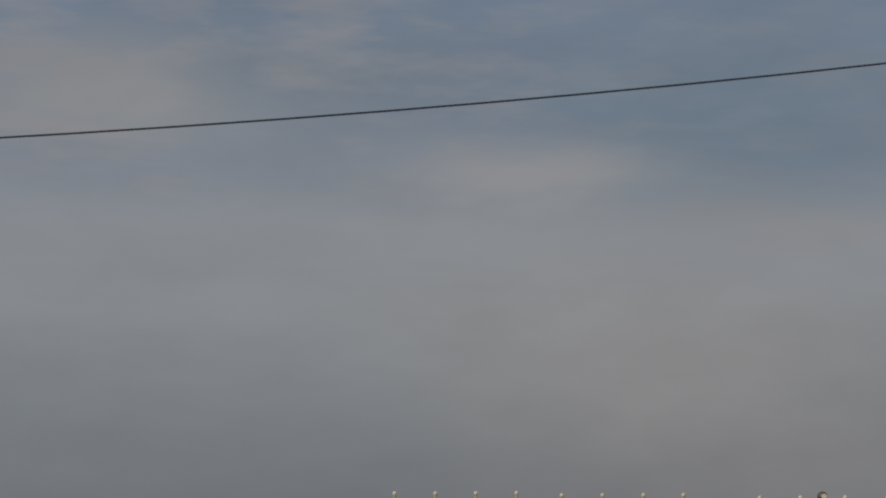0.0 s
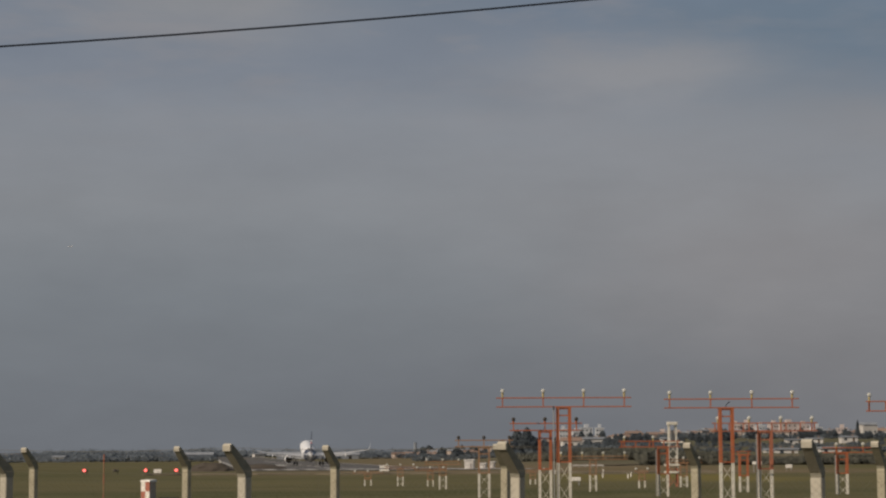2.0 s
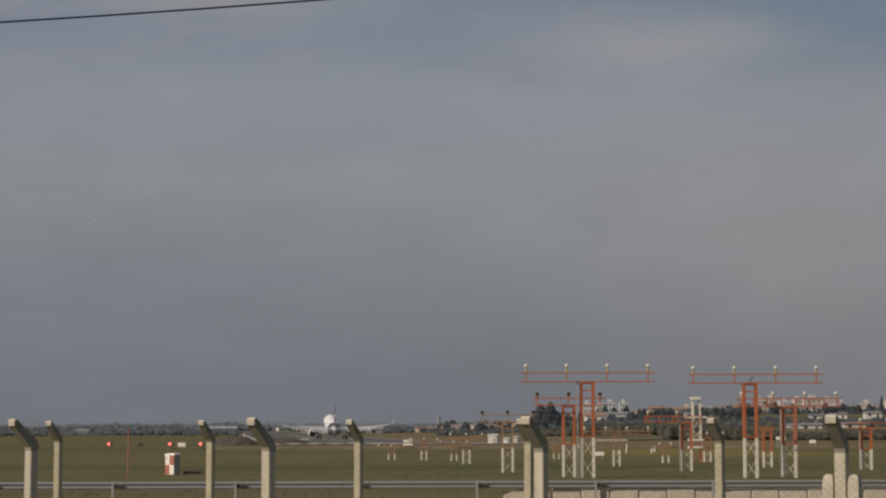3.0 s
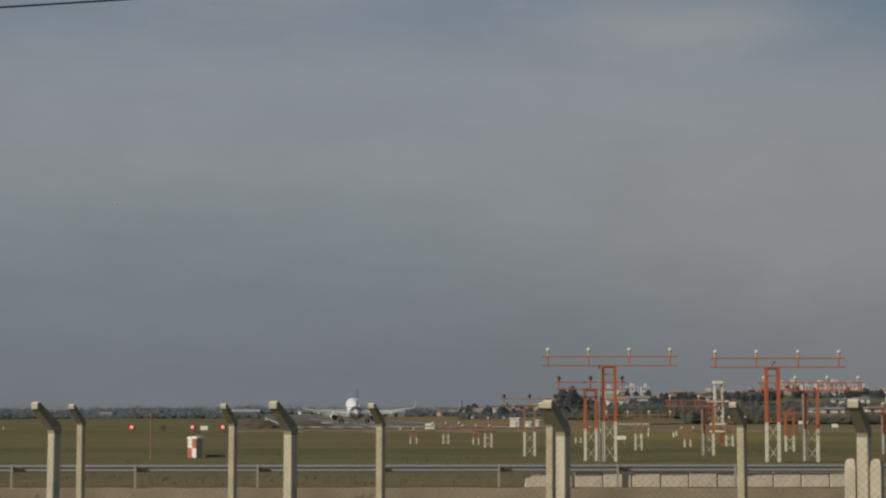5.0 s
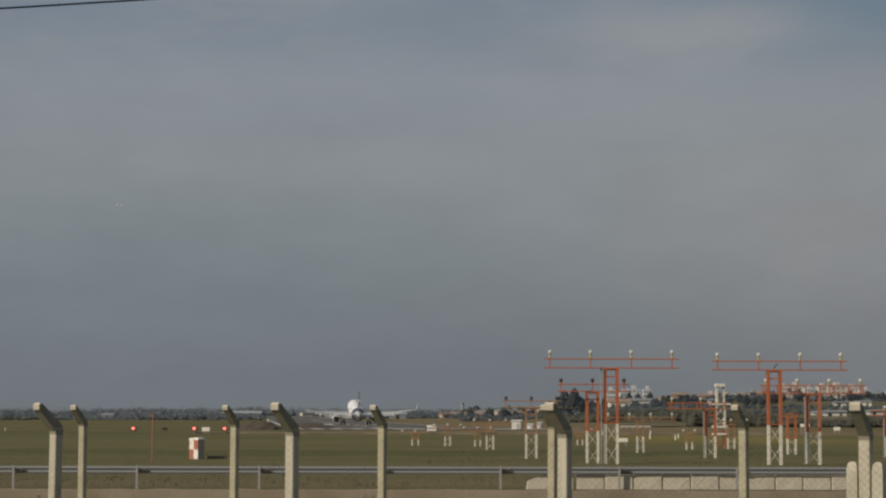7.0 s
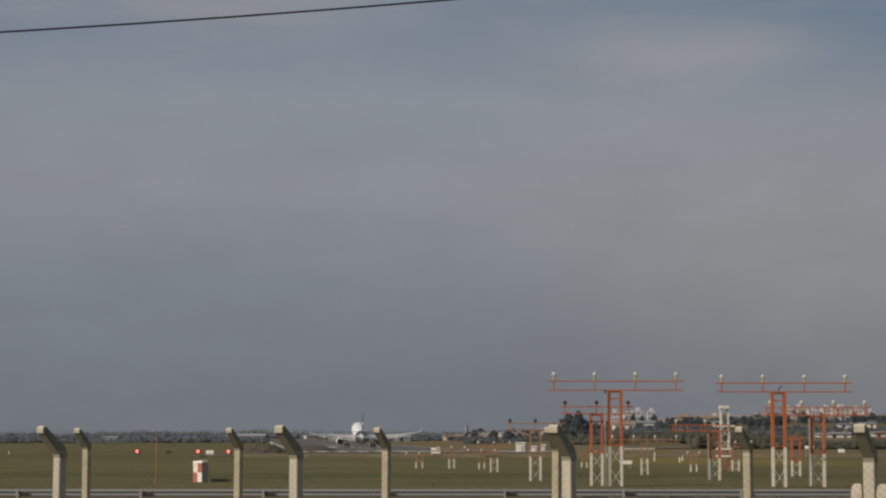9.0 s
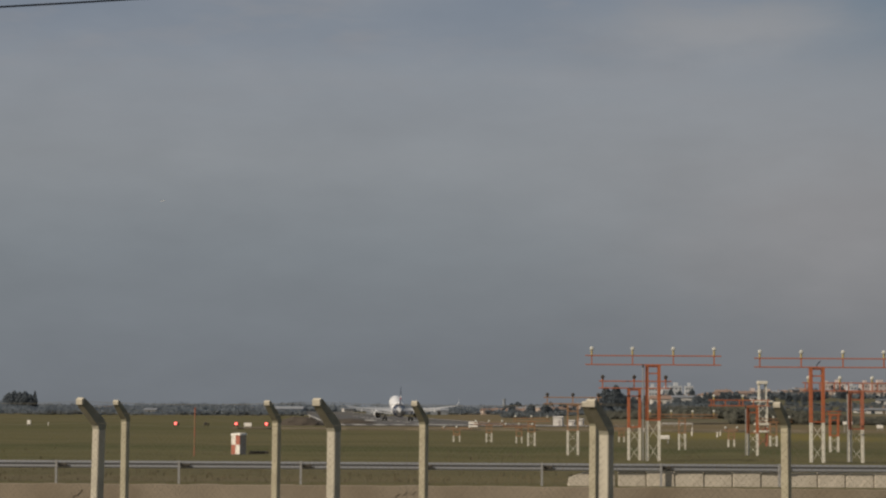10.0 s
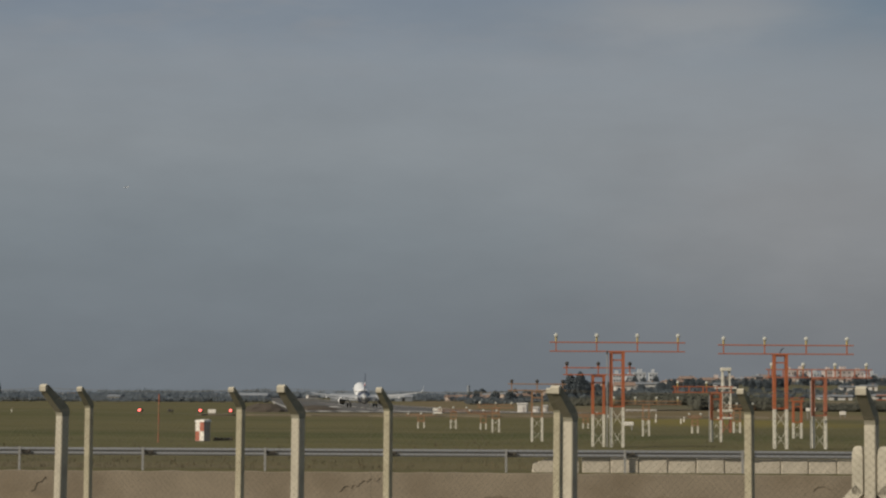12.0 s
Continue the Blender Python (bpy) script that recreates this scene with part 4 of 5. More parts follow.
def build_airliner(m):
    p = thing("airliner", "white twin-engine airliner with dark tail touching down on the runway", "aircraft", m=m)
    # fuselage along y, nose at +18.5, tail at -19
    st = [(18.7, 0.05, 3.35), (18.3, 0.55, 3.4), (17.4, 1.15, 3.55), (15.8, 1.72, 3.78), (13.5, 1.97, 3.9), (6, 1.98, 3.9), (-4, 1.98, 3.9), (-8.5, 1.95, 3.95),
          (-12, 1.65, 4.2), (-15, 1.20, 4.5), (-17.5, 0.72, 4.85), (-19.0, 0.28, 5.05)]

    def body(sel, name, material, label=""):
        bm = B()
        loft(bm, [[(r * math.cos(q), y, z + 1.03 * r * math.sin(q)) for q in [2 * math.pi * i / 24 for i in range(24)]] for y, r, z in sel])
        part(name, bm, material, p, label, smooth=True)

    body(st[:8], "fuselage", PLANE_WHITE, "white fuselage")
    # dark livery aft; the tail's underside shade is in these colours too
    body([(-8.5, 1.952, 3.95), (-12, 1.652, 4.2), (-14.0, 1.36, 4.40)], "rear_fuselage", PLANE_NAVY, "dark rear fuselage, livery and underside shade in one colour")
    body([(-14.0, 1.355, 4.4), (-15, 1.20, 4.5), (-17.5, 0.72, 4.85), (-19.0, 0.28, 5.05)], "tail_cone", PLANE_GREY, "grey tail cone")
    bm = B()
    loft(bm, [[(r * math.cos(q), y, 2.75 + 0.9 * r * 0.62 * math.sin(q)) for q in [2 * math.pi * i / 16 for i in range(16)]] for y, r in ((7.5, 0.5), (5.5, 1.9), (0, 2.15), (-4, 1.8), (-6.2, 0.5))])
    part("belly_fairing", bm, PLANE_GREY, p, smooth=True)
    for s in (-1, 1):
        bm = wing_mesh([(s * 1.2, 6.2, 2.65, 7.0, 0.14), (s * 6.2, 3.1, 3.15, 4.4, 0.12), (s * 11.5, 0.4, 3.85, 3.0, 0.11), (s * 16.6, -2.2, 4.75, 1.7, 0.10)])
        part("wing", bm, PLANE_GREY, p)
        bm = wing_mesh([(s * 16.6, -2.2, 4.75, 1.7, 0.09), (s * 17.25, -2.9, 5.05, 1.4, 0.09), (s * 17.55, -3.6, 5.9, 1.0, 0.08), (s * 17.7, -4.3, 7.1, 0.5, 0.08)])
        part("winglet", bm, PLANE_GREY, p)
        # lowered flaps and the spoiler panels
        for x0, x1, ya, yb, za, zb, c, dz in ((2.1, 6.1, -0.9, -1.35, 2.45, 2.92, 1.2, 0.22), (6.4, 12.2, -1.4, -2.75, 2.95, 3.75, 0.9, 0.16)):
            bm = B()
            th = 0.09
            loft(bm, [[(s * x, y, z), (s * x, y, z - th), (s * x, y - c, z - dz - th * 0.3), (s * x, y - c, z - dz)] for x, y, z in ((x0, ya, za), (x1, yb, zb))])
            part("flap", bm, PLANE_GREY, p, "pale grey lowered flap")
        bm = B()
        loft(bm, [[(s * x, y, z), (s * x, y - 0.08, z), (s * x, y - 0.75, z - 0.06), (s * x, y - 0.68, z + 0.02)] for x, y, z in ((6.6, -0.2, 3.35), (11.8, -1.6, 4.0))])
        part("spoiler", bm, PLANE_GREY, p)
        for x in (7.6, 10.6):
            bm = B()
            y, z = -0.6 - (x - 6) * 0.3, 2.85 + (x - 6) * 0.13
            loft(bm, [[(s * x + r * math.cos(q), y + d, z + dd + r * math.sin(q)) for q in [2 * math.pi * i / 8 for i in range(8)]] for d, r, dd in ((1.2, 0.05, 0.15), (0.2, 0.2, 0), (-1.0, 0.18, -0.15), (-2.2, 0.04, -0.4))])
            part("flap_fairing", bm, PLANE_WHITE, p, smooth=True)
        # engine
        bm = B()
        loft(bm, [[(s * 5.75 + r * math.cos(q), y, 1.40 + r * math.sin(q)) for q in [2 * math.pi * i / 20 for i in range(20)]] for y, r in ((6.6, 0.86), (6.4, 1.02), (5.2, 1.12), (3.6, 1.08), (2.4, 0.90))])
        e = part("engine", bm, PLANE_WHITE, p, "white engine nacelle", smooth=True)
        bm = B()
        tube(bm, (s * 5.75, 2.3, 1.40), (s * 5.75, 2.45, 1.40), 0.86, 20)
        part("fan_nozzle", bm, DARK_METAL, e, "dark exhaust nozzle")
        bm = B()
        tube(bm, (s * 5.75, 1.1, 1.43), (s * 5.75, 2.4, 1.40), 0.30, 14, 0.55)
        part("exhaust_cone", bm, DARK_METAL, e)
        bm = B()
        loft(bm, [[(s * 5.75 - 0.15, y0, z0), (s * 5.75 + 0.15, y0, z0), (s * 5.75 + 0.15, y1, z1), (s * 5.75 - 0.15, y1, z1)] for y0, z0, y1, z1 in ((5.6, 2.5, 2.2, 2.2), (3.9, 3.1, 0.8, 3.0))])
        part("pylon", bm, PLANE_GREY, e)
        # stabiliser
        bm = wing_mesh([(s * 0.5, -14.0, 4.95, 3.4, 0.10), (s * 6.2, -17.0, 5.55, 1.3, 0.09)])
        part("stabiliser", bm, PLANE_GREY, p)
        # main gear
        bm = B()
        tube(bm, (s * 3.8, 0.4, 0.55), (s * 3.8, 0.4, 2.6), 0.15, 10)
        g = part("main_gear", bm, GALV, p, "steel main gear leg")
        bm = B()
        tube(bm, (s * 3.75, 0.4, 1.35), (s * 2.4, 0.4, 2.45), 0.09, 8)
        part("side_brace", bm, GALV, g)
        bm = B()
        tube(bm, (s * 3.8 - 0.5, 0.4, 0.58), (s * 3.8 + 0.5, 0.4, 0.58), 0.09, 8)
        part("axle", bm, GALV, g)
        for w in (-0.46, 0.46):
            bm = B()
            loft(bm, [[(s * 3.8 + w + dx, 0.4 + r * math.cos(q), 0.58 + r * math.sin(q)) for q in [2 * math.pi * i / 18 for i in range(18)]] for dx, r in ((-0.2, 0.42), (-0.17, 0.54), (-0.08, 0.58), (0.08, 0.58), (0.17, 0.54), (0.2, 0.42))])
            part("wheel", bm, RUBBER, g, "black tyre")
    # nose gear
    bm = B()
    tube(bm, (0, 13.2, 0.4), (0, 13.4, 2.2), 0.11, 8)
    g = part("nose_gear", bm, GALV, p)
    for w in (-0.25, 0.25):
        bm = B()
        tube(bm, (w - 0.11, 13.2, 0.38), (w + 0.11, 13.2, 0.38), 0.38, 16)
        part("nose_wheel", bm, RUBBER, g, "black tyre")

    # fin in three bands
    def fin_at(t):
        return (-10.9 - 5.4 * t, 5.75 + 6.0 * t, 6.0 - 4.0 * t)
    for t0, t1, material, label in ((-0.06, 0.40, PLANE_NAVY, "dark lower fin"), (0.40, 0.48, PLANE_RED, "red fin stripe"), (0.48, 0.56, PLANE_WHITE, "white fin stripe"), (0.56, 1.0, PLANE_NAVY, "dark upper fin")):
        bm = B()
        rings = []
        for t in (t0, t1):
            y, z, c = fin_at(t)
            rings.append([(h, y - a, z) for a, h in airfoil(c, 0.09)])
        loft(bm, rings)
        bmesh.ops.recalc_face_normals(bm, faces=bm.faces[:])
        part("tail_fin", bm, material, p, label)
    return p


build_airliner(pose(-23.6, 630, runway_z(630) + 0.0, 6.5, 0, math.degrees(-math.atan(RW_HEAD))))


def build_far_aircraft():
    """A distant aircraft, a speck in the sky."""
    p = thing("distant_aircraft", "tiny pale aircraft far off in the sky", "aircraft", m=pose(-594, 4000, 391, 0, 0, 70) @ Matrix.Scale(0.75, 4))
    bm = B()
    loft(bm, [[(r * math.cos(q), y, r * math.sin(q)) for q in [2 * math.pi * i / 10 for i in range(10)]] for y, r in ((6, 0.1), (4.5, 0.9), (-1, 0.9), (-6, 0.3))])
    part("fuselage", bm, PLANE_GREY, p)
    for s in (-1, 1):
        bm = wing_mesh([(s * 0.5, 1.5, 0, 2.2, 0.1), (s * 6.0, 0.5, 0.6, 1.2, 0.1)])
        part("wing", bm, PLANE_GREY, p)
    bm = B()
    box(bm, -0.12, 0.12, -6, -4.2, 0.2, 2.2)
    part("tail_fin", bm, PLANE_GREY, p)


build_far_aircraft()


def build_shadow_slab():
    """A low dark slab in the grass, put there as the marker box's shadow."""
    t = thing("drain_cover", "low dark slab standing in for the box shadow", "drain", m=pose(-11.95, 117.2, 0))
    bm = B()
    box(bm, -0.5, 0.5, -0.4, 0.4, -0.05, 0.10, bevel=0.02)
    part("rim", bm, SOIL, t)
    for i in range(5):
        bm = B()
        box(bm, -0.42 + i * 0.18, -0.30 + i * 0.18, -0.34, 0.34, 0.10, 0.15)
        part("bar", bm, DARK_METAL, t)


build_shadow_slab()


# ---- trees ----
def leaf_quad(bm, c, size, rnd, idx=0):
    """One small leaf clump: a bent four-sided blade, tilted at random."""
    n = Vector((rnd.uniform(-1, 1), rnd.uniform(-1, 1), rnd.uniform(-0.6, 1))).normalized()
    a = n.orthogonal().normalized()
    a.rotate(Matrix.Rotation(rnd.uniform(0, 6.28), 3, n))
    b = n.cross(a)
    s = size * rnd.uniform(0.6, 1.3)
    q = [bm.verts.new(c + a * s * x + b * s * y + n * s * z) for x, y, z in ((-1, 0, 0), (0, -0.7, 0.25), (1.1, 0, 0), (0, 0.7, 0.2))]
    bm.faces.new(q).material_index = idx


ball = bmesh.new()
bmesh.ops.create_icosphere(ball, subdivisions=2, radius=1.0)
BALL_V = [v.co.copy() for v in ball.verts]
BALL_F = [[v.index for v in f.verts] for f in ball.faces]
ball.free()


def clump(bm, c, rx, rz, rnd):
    """The dense uneven inside of a crown or bush, to be covered with leaves."""
    o = Vector((rnd.uniform(0, 99), rnd.uniform(0, 99), 0))
    vs = []
    for v in BALL_V:
        k = 1.0 + 0.45 * noise.noise(v * 1.7 + o) + 0.2 * noise.noise(v * 4.0 + o)
        vs.append(bm.verts.new(c + Vector((v.x * rx * k, v.y * rx * k, v.z * rz * k))))
    for f in BALL_F:
        bm.faces.new([vs[i] for i in f])


def make_tree(name, seed, h, spread, crown_from, leaf, label, m, point=0.0, leaves=6500, foliage=None):
    """Trunk and limbs with a dense leafy crown: leaves hang round an uneven inner mass."""
    rnd = random.Random(seed)
    t = thing(name, label, "tree", "trees by the town", m=m)
    o = Vector((seed * 1.3, seed * 0.7, 0))
    z0, z1 = crown_from * h, h

    def girth(f, q):
        dome = math.sqrt(max(0.0, math.sin(math.pi * min(1.0, 0.12 + 0.88 * f))))
        cone = 1.15 * (1 - f) ** 0.8
        d = Vector((math.cos(q), math.sin(q), f * 2.2))
        k = 1.0 + 0.50 * noise.noise(d * 1.3 + o) + 0.38 * noise.noise(d * 3.1 + o) + 0.2 * noise.noise(d * 7.0 + o)
        return spread * max(0.05, dome * (1 - point) + cone * point) * k

    bm = B()
    pts = [Vector((0, 0, -1.5)), Vector((rnd.uniform(-.02, .02) * h, 0, h * 0.35)), Vector((0, 0, h * 0.9))]
    rad = (0.030 * h, 0.022 * h, 0.006 * h)
    for i in range(2):
        tube(bm, pts[i], pts[i + 1], rad[i], 8, rad[i + 1])
    for i in range(12):
        f, q = (i + 0.5) / 12, i * 2.4
        g = girth(f, q) * 0.9
        z = z0 + (z1 - z0) * f
        tube(bm, (0, 0, z - 0.3 * g), (g * math.cos(q), g * math.sin(q), z + 0.1 * g), 0.008 * h, 5, 0.003 * h)
    part("trunk", bm, BARK, t)
    bm = B()
    n = 14
    loft(bm, [[(0.48 * girth(f, 6.2832 * i / n) * math.cos(6.2832 * i / n), 0.48 * girth(f, 6.2832 * i / n) * math.sin(6.2832 * i / n), z0 + (z1 - z0) * (0.04 + 0.88 * f)) for i in range(n)] for f in [j / 9 for j in range(10)]])
    for _ in range(leaves):
        f = rnd.random() ** 0.85
        q = rnd.uniform(0, 6.2832)
        g = girth(f, q) * (1.08 - 0.5 * rnd.random() ** 1.6)
        leaf_quad(bm, Vector((g * math.cos(q), g * math.sin(q), z0 + (z1 - z0) * f * rnd.uniform(0.96, 1.03))), leaf, rnd)
    part("crown", bm, foliage or LEAF_HAZED, t)
    return t


def build_trees():
    rnd = random.Random(77)
    # kinds: height, spread, crown start
    spots = []

    def row(u0, u1, n, y0, y1, h0, h1, kinds):
        for i in range(n):
            u = u0 + (u1 - u0) * (i + rnd.uniform(0.1, 0.9)) / n
            y = rnd.uniform(y0, y1)
            spots.append((u * y, y, rnd.uniform(h0, h1), rnd.choice(kinds)))

    spots += [(0.0566 * 880, 880, 6.6, 2), (0.0594 * 890, 890, 11.0, 1), (0.0618 * 892, 892, 6.8, 2), (0.0640 * 885, 885, 11.6, 1), (0.0672 * 900, 900, 7.6, 0)]
    row(0.069, 0.122, 18, 820, 960, 3.0, 5.2, (0, 1, 2, 4))
    row(0.103, 0.121, 5, 860, 940, 5.0, 6.6, (1, 4))
    row(0.128, 0.160, 9, 900, 1100, 2.8, 4.8, (0, 1, 2, 4))
    row(0.140, 0.260, 24, 1050, 1500, 2.8, 5.0, (0, 1, 2, 4))
    row(0.190, 0.265, 26, 1000, 1300, 2.8, 4.8, (0, 1, 2, 4))
    row(0.085, 0.160, 16, 1100, 1400, 3.0, 5.0, (0, 1, 4))
    row(0.015, 0.055, 12, 900, 1300, 4.0, 7.0, (0, 2, 4))
    row(0.010, 0.060, 10, 1500, 1900, 6.0, 11.0, (0, 1, 2, 4))
    row(0.156, 0.216, 16, 1150, 1300, 3.2, 6.2, (0, 1, 4))
    row(0.070, 0.100, 6, 1050, 1150, 6.0, 8.5, (0, 1, 4))
    spots += [(0.2185 * 1270, 1270, 10.5, 3), (0.168 * 1100, 1100, 7.0, 0), (0.154 * 1000, 1000, 7.2, 4), (0.1565 * 1010, 1010, 6.4, 1), (0.192 * 1100, 1100, 6.5, 1)]
    spots += [(u * 2300, 2300, h, k) for u, h, k in ((-0.2190, 18.5, 5), (-0.2165, 20.5, 5), (-0.2140, 19.5, 5), (-0.2115, 20.0, 5), (-0.2090, 17.0, 5), (-0.2068, 20.5, 6))]
    made = {}
    shapes = [(10.0, 3.6, 0.10), (10.0, 3.1, 0.08), (10.0, 4.4, 0.16), (10.0, 1.1, 0.15), (10.0, 3.3, 0.10), (10.0, 3.2, 0.06), (10.0, 1.2, 0.12)]
    points = (0.15, 0.6, 0.0, 0.8, 0.35, 0.4, 0.7)
    words = ["broad dark green tree with dense rounded crown", "tall dark green tree with dense crown", "wide spreading dark green tree", "slender dark upright conifer", "dark green tree with dense pointed crown", "hazy blue-green far tree with dense crown", "slender hazy far conifer"]
    for x, y, h, k in spots:
        m = pose(x, y, ground_z(x, y) - 0.3, 0, 0, rnd.uniform(0, 360)) @ Matrix.Diagonal((h / 10 * rnd.uniform(0.9, 1.25), h / 10, h / 10, 1))
        if k not in made:
            made[k] = make_tree("tree", 300 + k, *shapes[k], 0.22, words[k], Matrix.Identity(4), points[k], foliage=LEAF_FAR_HAZED if k > 4 else LEAF_HAZED)
            made[k].matrix_basis = m
        else:
            c = copy_thing(made[k], Matrix.Identity(4))
            c.matrix_basis = m


build_trees()


def leaf_belt(name, runs, leaf, material, label, seed, per=60):
    """A belt of bushes: runs of (x0, y0, x1, y1, height, depth, number of bushes)."""
    rnd = random.Random(seed)
    bm = B()
    for x0, y0, x1, y1, h, dep, count in runs:
        for i in range(count):
            t = (i + rnd.random()) / count
            y = y0 + (y1 - y0) * t + rnd.uniform(-dep, dep)
            x = (x0 + (x1 - x0) * t) * y / (y0 + (y1 - y0) * t)
            top = max(0.35 * h, h * (0.72 + 0.5 * noise.noise(Vector((x * 0.25 / h, y * 0.02, seed))) + 0.6 * noise.noise(Vector((x * 0.07 / h, seed, 3.0))) + rnd.uniform(-0.2, 0.25)))
            r = h * rnd.uniform(0.6, 1.0)
            g = ground_z(x, y)
            clump(bm, Vector((x, y, g + top * 0.32)), r * 0.55, top * 0.40, rnd)
            for _ in range(per):
                d = Vector((rnd.gauss(0, 1), rnd.gauss(0, 1), abs(rnd.gauss(0.2, 0.9)))).normalized() * rnd.uniform(0.72, 1.08)
                leaf_quad(bm, Vector((x + d.x * r, y + d.y * r, g + top * 0.25 + d.z * top * 0.75)), leaf, rnd)
    solid(name, bm, material, label, "bushes", kind="stuff")


leaf_belt("hedge_belt", [(0.118 * 420, 420, 0.30 * 420, 420, 2.3, 6, 230), (0.055 * 600, 600, 0.13 * 560, 560, 2.8, 6, 70)], 0.13, HEDGE,
          "dense dark green belt of bushes along the field's edge", 3, 330)
leaf_belt("hillside_bushes", [(0.05 * 900, 900, 0.13 * 900, 900, 3.2, 60, 110), (0.13 * 800, 800, 0.27 * 800, 800, 1.8, 90, 190), (0.012 * 950, 950, 0.06 * 950, 950, 2.6, 40, 70),
                              (0.09 * 1250, 1250, 0.27 * 1250, 1250, 3.5, 120, 170)], 0.34, LEAF_HAZED, "dark green bushes between the houses on the slope", 8, 70)
# the haze over these woods comes from their leaf colour
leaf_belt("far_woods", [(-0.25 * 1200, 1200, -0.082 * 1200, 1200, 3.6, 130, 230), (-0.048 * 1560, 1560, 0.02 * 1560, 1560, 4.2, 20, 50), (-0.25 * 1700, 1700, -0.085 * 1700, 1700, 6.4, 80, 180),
                       (-0.25 * 2500, 2500, 0.03 * 2500, 2500, 9.5, 60, 260), (-0.25 * 3300, 3300, 0.10 * 3300, 3300, 12, 80, 150)], 0.6, LEAF_FAR_HAZED,
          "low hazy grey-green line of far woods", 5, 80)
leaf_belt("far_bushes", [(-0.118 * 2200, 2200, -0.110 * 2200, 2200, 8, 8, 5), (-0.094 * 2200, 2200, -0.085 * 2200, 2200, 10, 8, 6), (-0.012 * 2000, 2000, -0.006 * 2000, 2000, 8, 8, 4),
                         (-0.200 * 2200, 2200, -0.186 * 2200, 2200, 8, 8, 8), (-0.16 * 2200, 2200, -0.15 * 2200, 2200, 7, 8, 5)], 0.8, LEAF_FAR_HAZED, "scattered hazy far trees on the plain", 9, 100)


# ---- town ----
def house_kind(seed, w, d, h, roof_h, wall_m, roof_m):
    rnd = random.Random(seed)
    col = "white" if wall_m is WALL_WHITE else "cream" if wall_m is WALL_CREAM else "brick-coloured" if wall_m is WALL_BRICK else "grey"
    p = thing("house", "small %s house with %s roof on the slope" % (col, "red tiled" if roof_m is ROOF_TILE else "grey sheet"), "house", "houses of the town")
    bm = B()
    box(bm, -w / 2, w / 2, -d / 2, d / 2, -2.5, h)
    part("wall", bm, wall_m, p)
    bm = B()
    e = 0.4
    loft(bm, [[(-w / 2 - e, -d / 2 - e, h + 0.002), (-w / 2 - e, d / 2 + e, h + 0.002), (-w / 2 - e, 0, h + roof_h)], [(w / 2 + e, -d / 2 - e, h + 0.002), (w / 2 + e, d / 2 + e, h + 0.002), (w / 2 + e, 0, h + roof_h)]])
    bmesh.ops.recalc_face_normals(bm, faces=bm.faces[:])
    r = part("roof", bm, roof_m, p)
    if rnd.random() < 0.6:
        bm = B()
        box(bm, w * 0.22, w * 0.22 + 0.7, -0.6, 0.1, h + roof_h * 0.5, h + roof_h + 0.7)
        part("chimney", bm, WALL_BRICK, r)
    n = max(2, int(w / 2.8))
    for i in range(n):
        x = -w / 2 + w * (i + 0.5) / n
        for f in range(max(1, int(h / 2.9))):
            bm = B()
            if i == 1 and f == 0:
                box(bm, x - 0.45, x + 0.45, -d / 2 - 0.04, -d / 2 + 0.02, 0.0, 2.05)
                part("door", bm, BARK, p)
            else:
                box(bm, x - 0.6, x + 0.6, -d / 2 - 0.03, -d / 2 + 0.02, 1.0 + f * 2.8, 2.1 + f * 2.8)
                part("window", bm, GLASS, p)
    return p


def apartment(x, y, w, d, storeys, wall_m, base, turn=0.0, label="pale apartment block with rows of windows"):
    p = thing("apartment_block", label, "building", "apartment blocks", m=pose(x, y, base, 0, 0, turn))
    h = storeys * 2.9
    bm = B()
    box(bm, -w / 2, w / 2, -d / 2, d / 2, -14, h)
    part("wall", bm, wall_m, p)
    bm = B()
    box(bm, -w / 2 - 0.2, w / 2 + 0.2, -d / 2 - 0.2, d / 2 + 0.2, h + 0.002, h + 0.7)
    r = part("parapet", bm, wall_m, p)
    bm = B()
    box(bm, -w * 0.15, w * 0.2, -2, 2, h + 0.702, h + 3.0)
    part("stair_head", bm, wall_m, r)
    n = max(3, int(w / 3.0))
    bm = B()
    box(bm, -0.5, 0.5, -0.05, 0.05, -0.5, 0.5)
    win = finish("window", bm, GLASS)
    for s in range(storeys):
        for i in range(n):
            o = part("window", win, None, p)
            o.location = (-w / 2 + w * (i + 0.5) / n, -d / 2 - 0.02, 1.6 + s * 2.9)


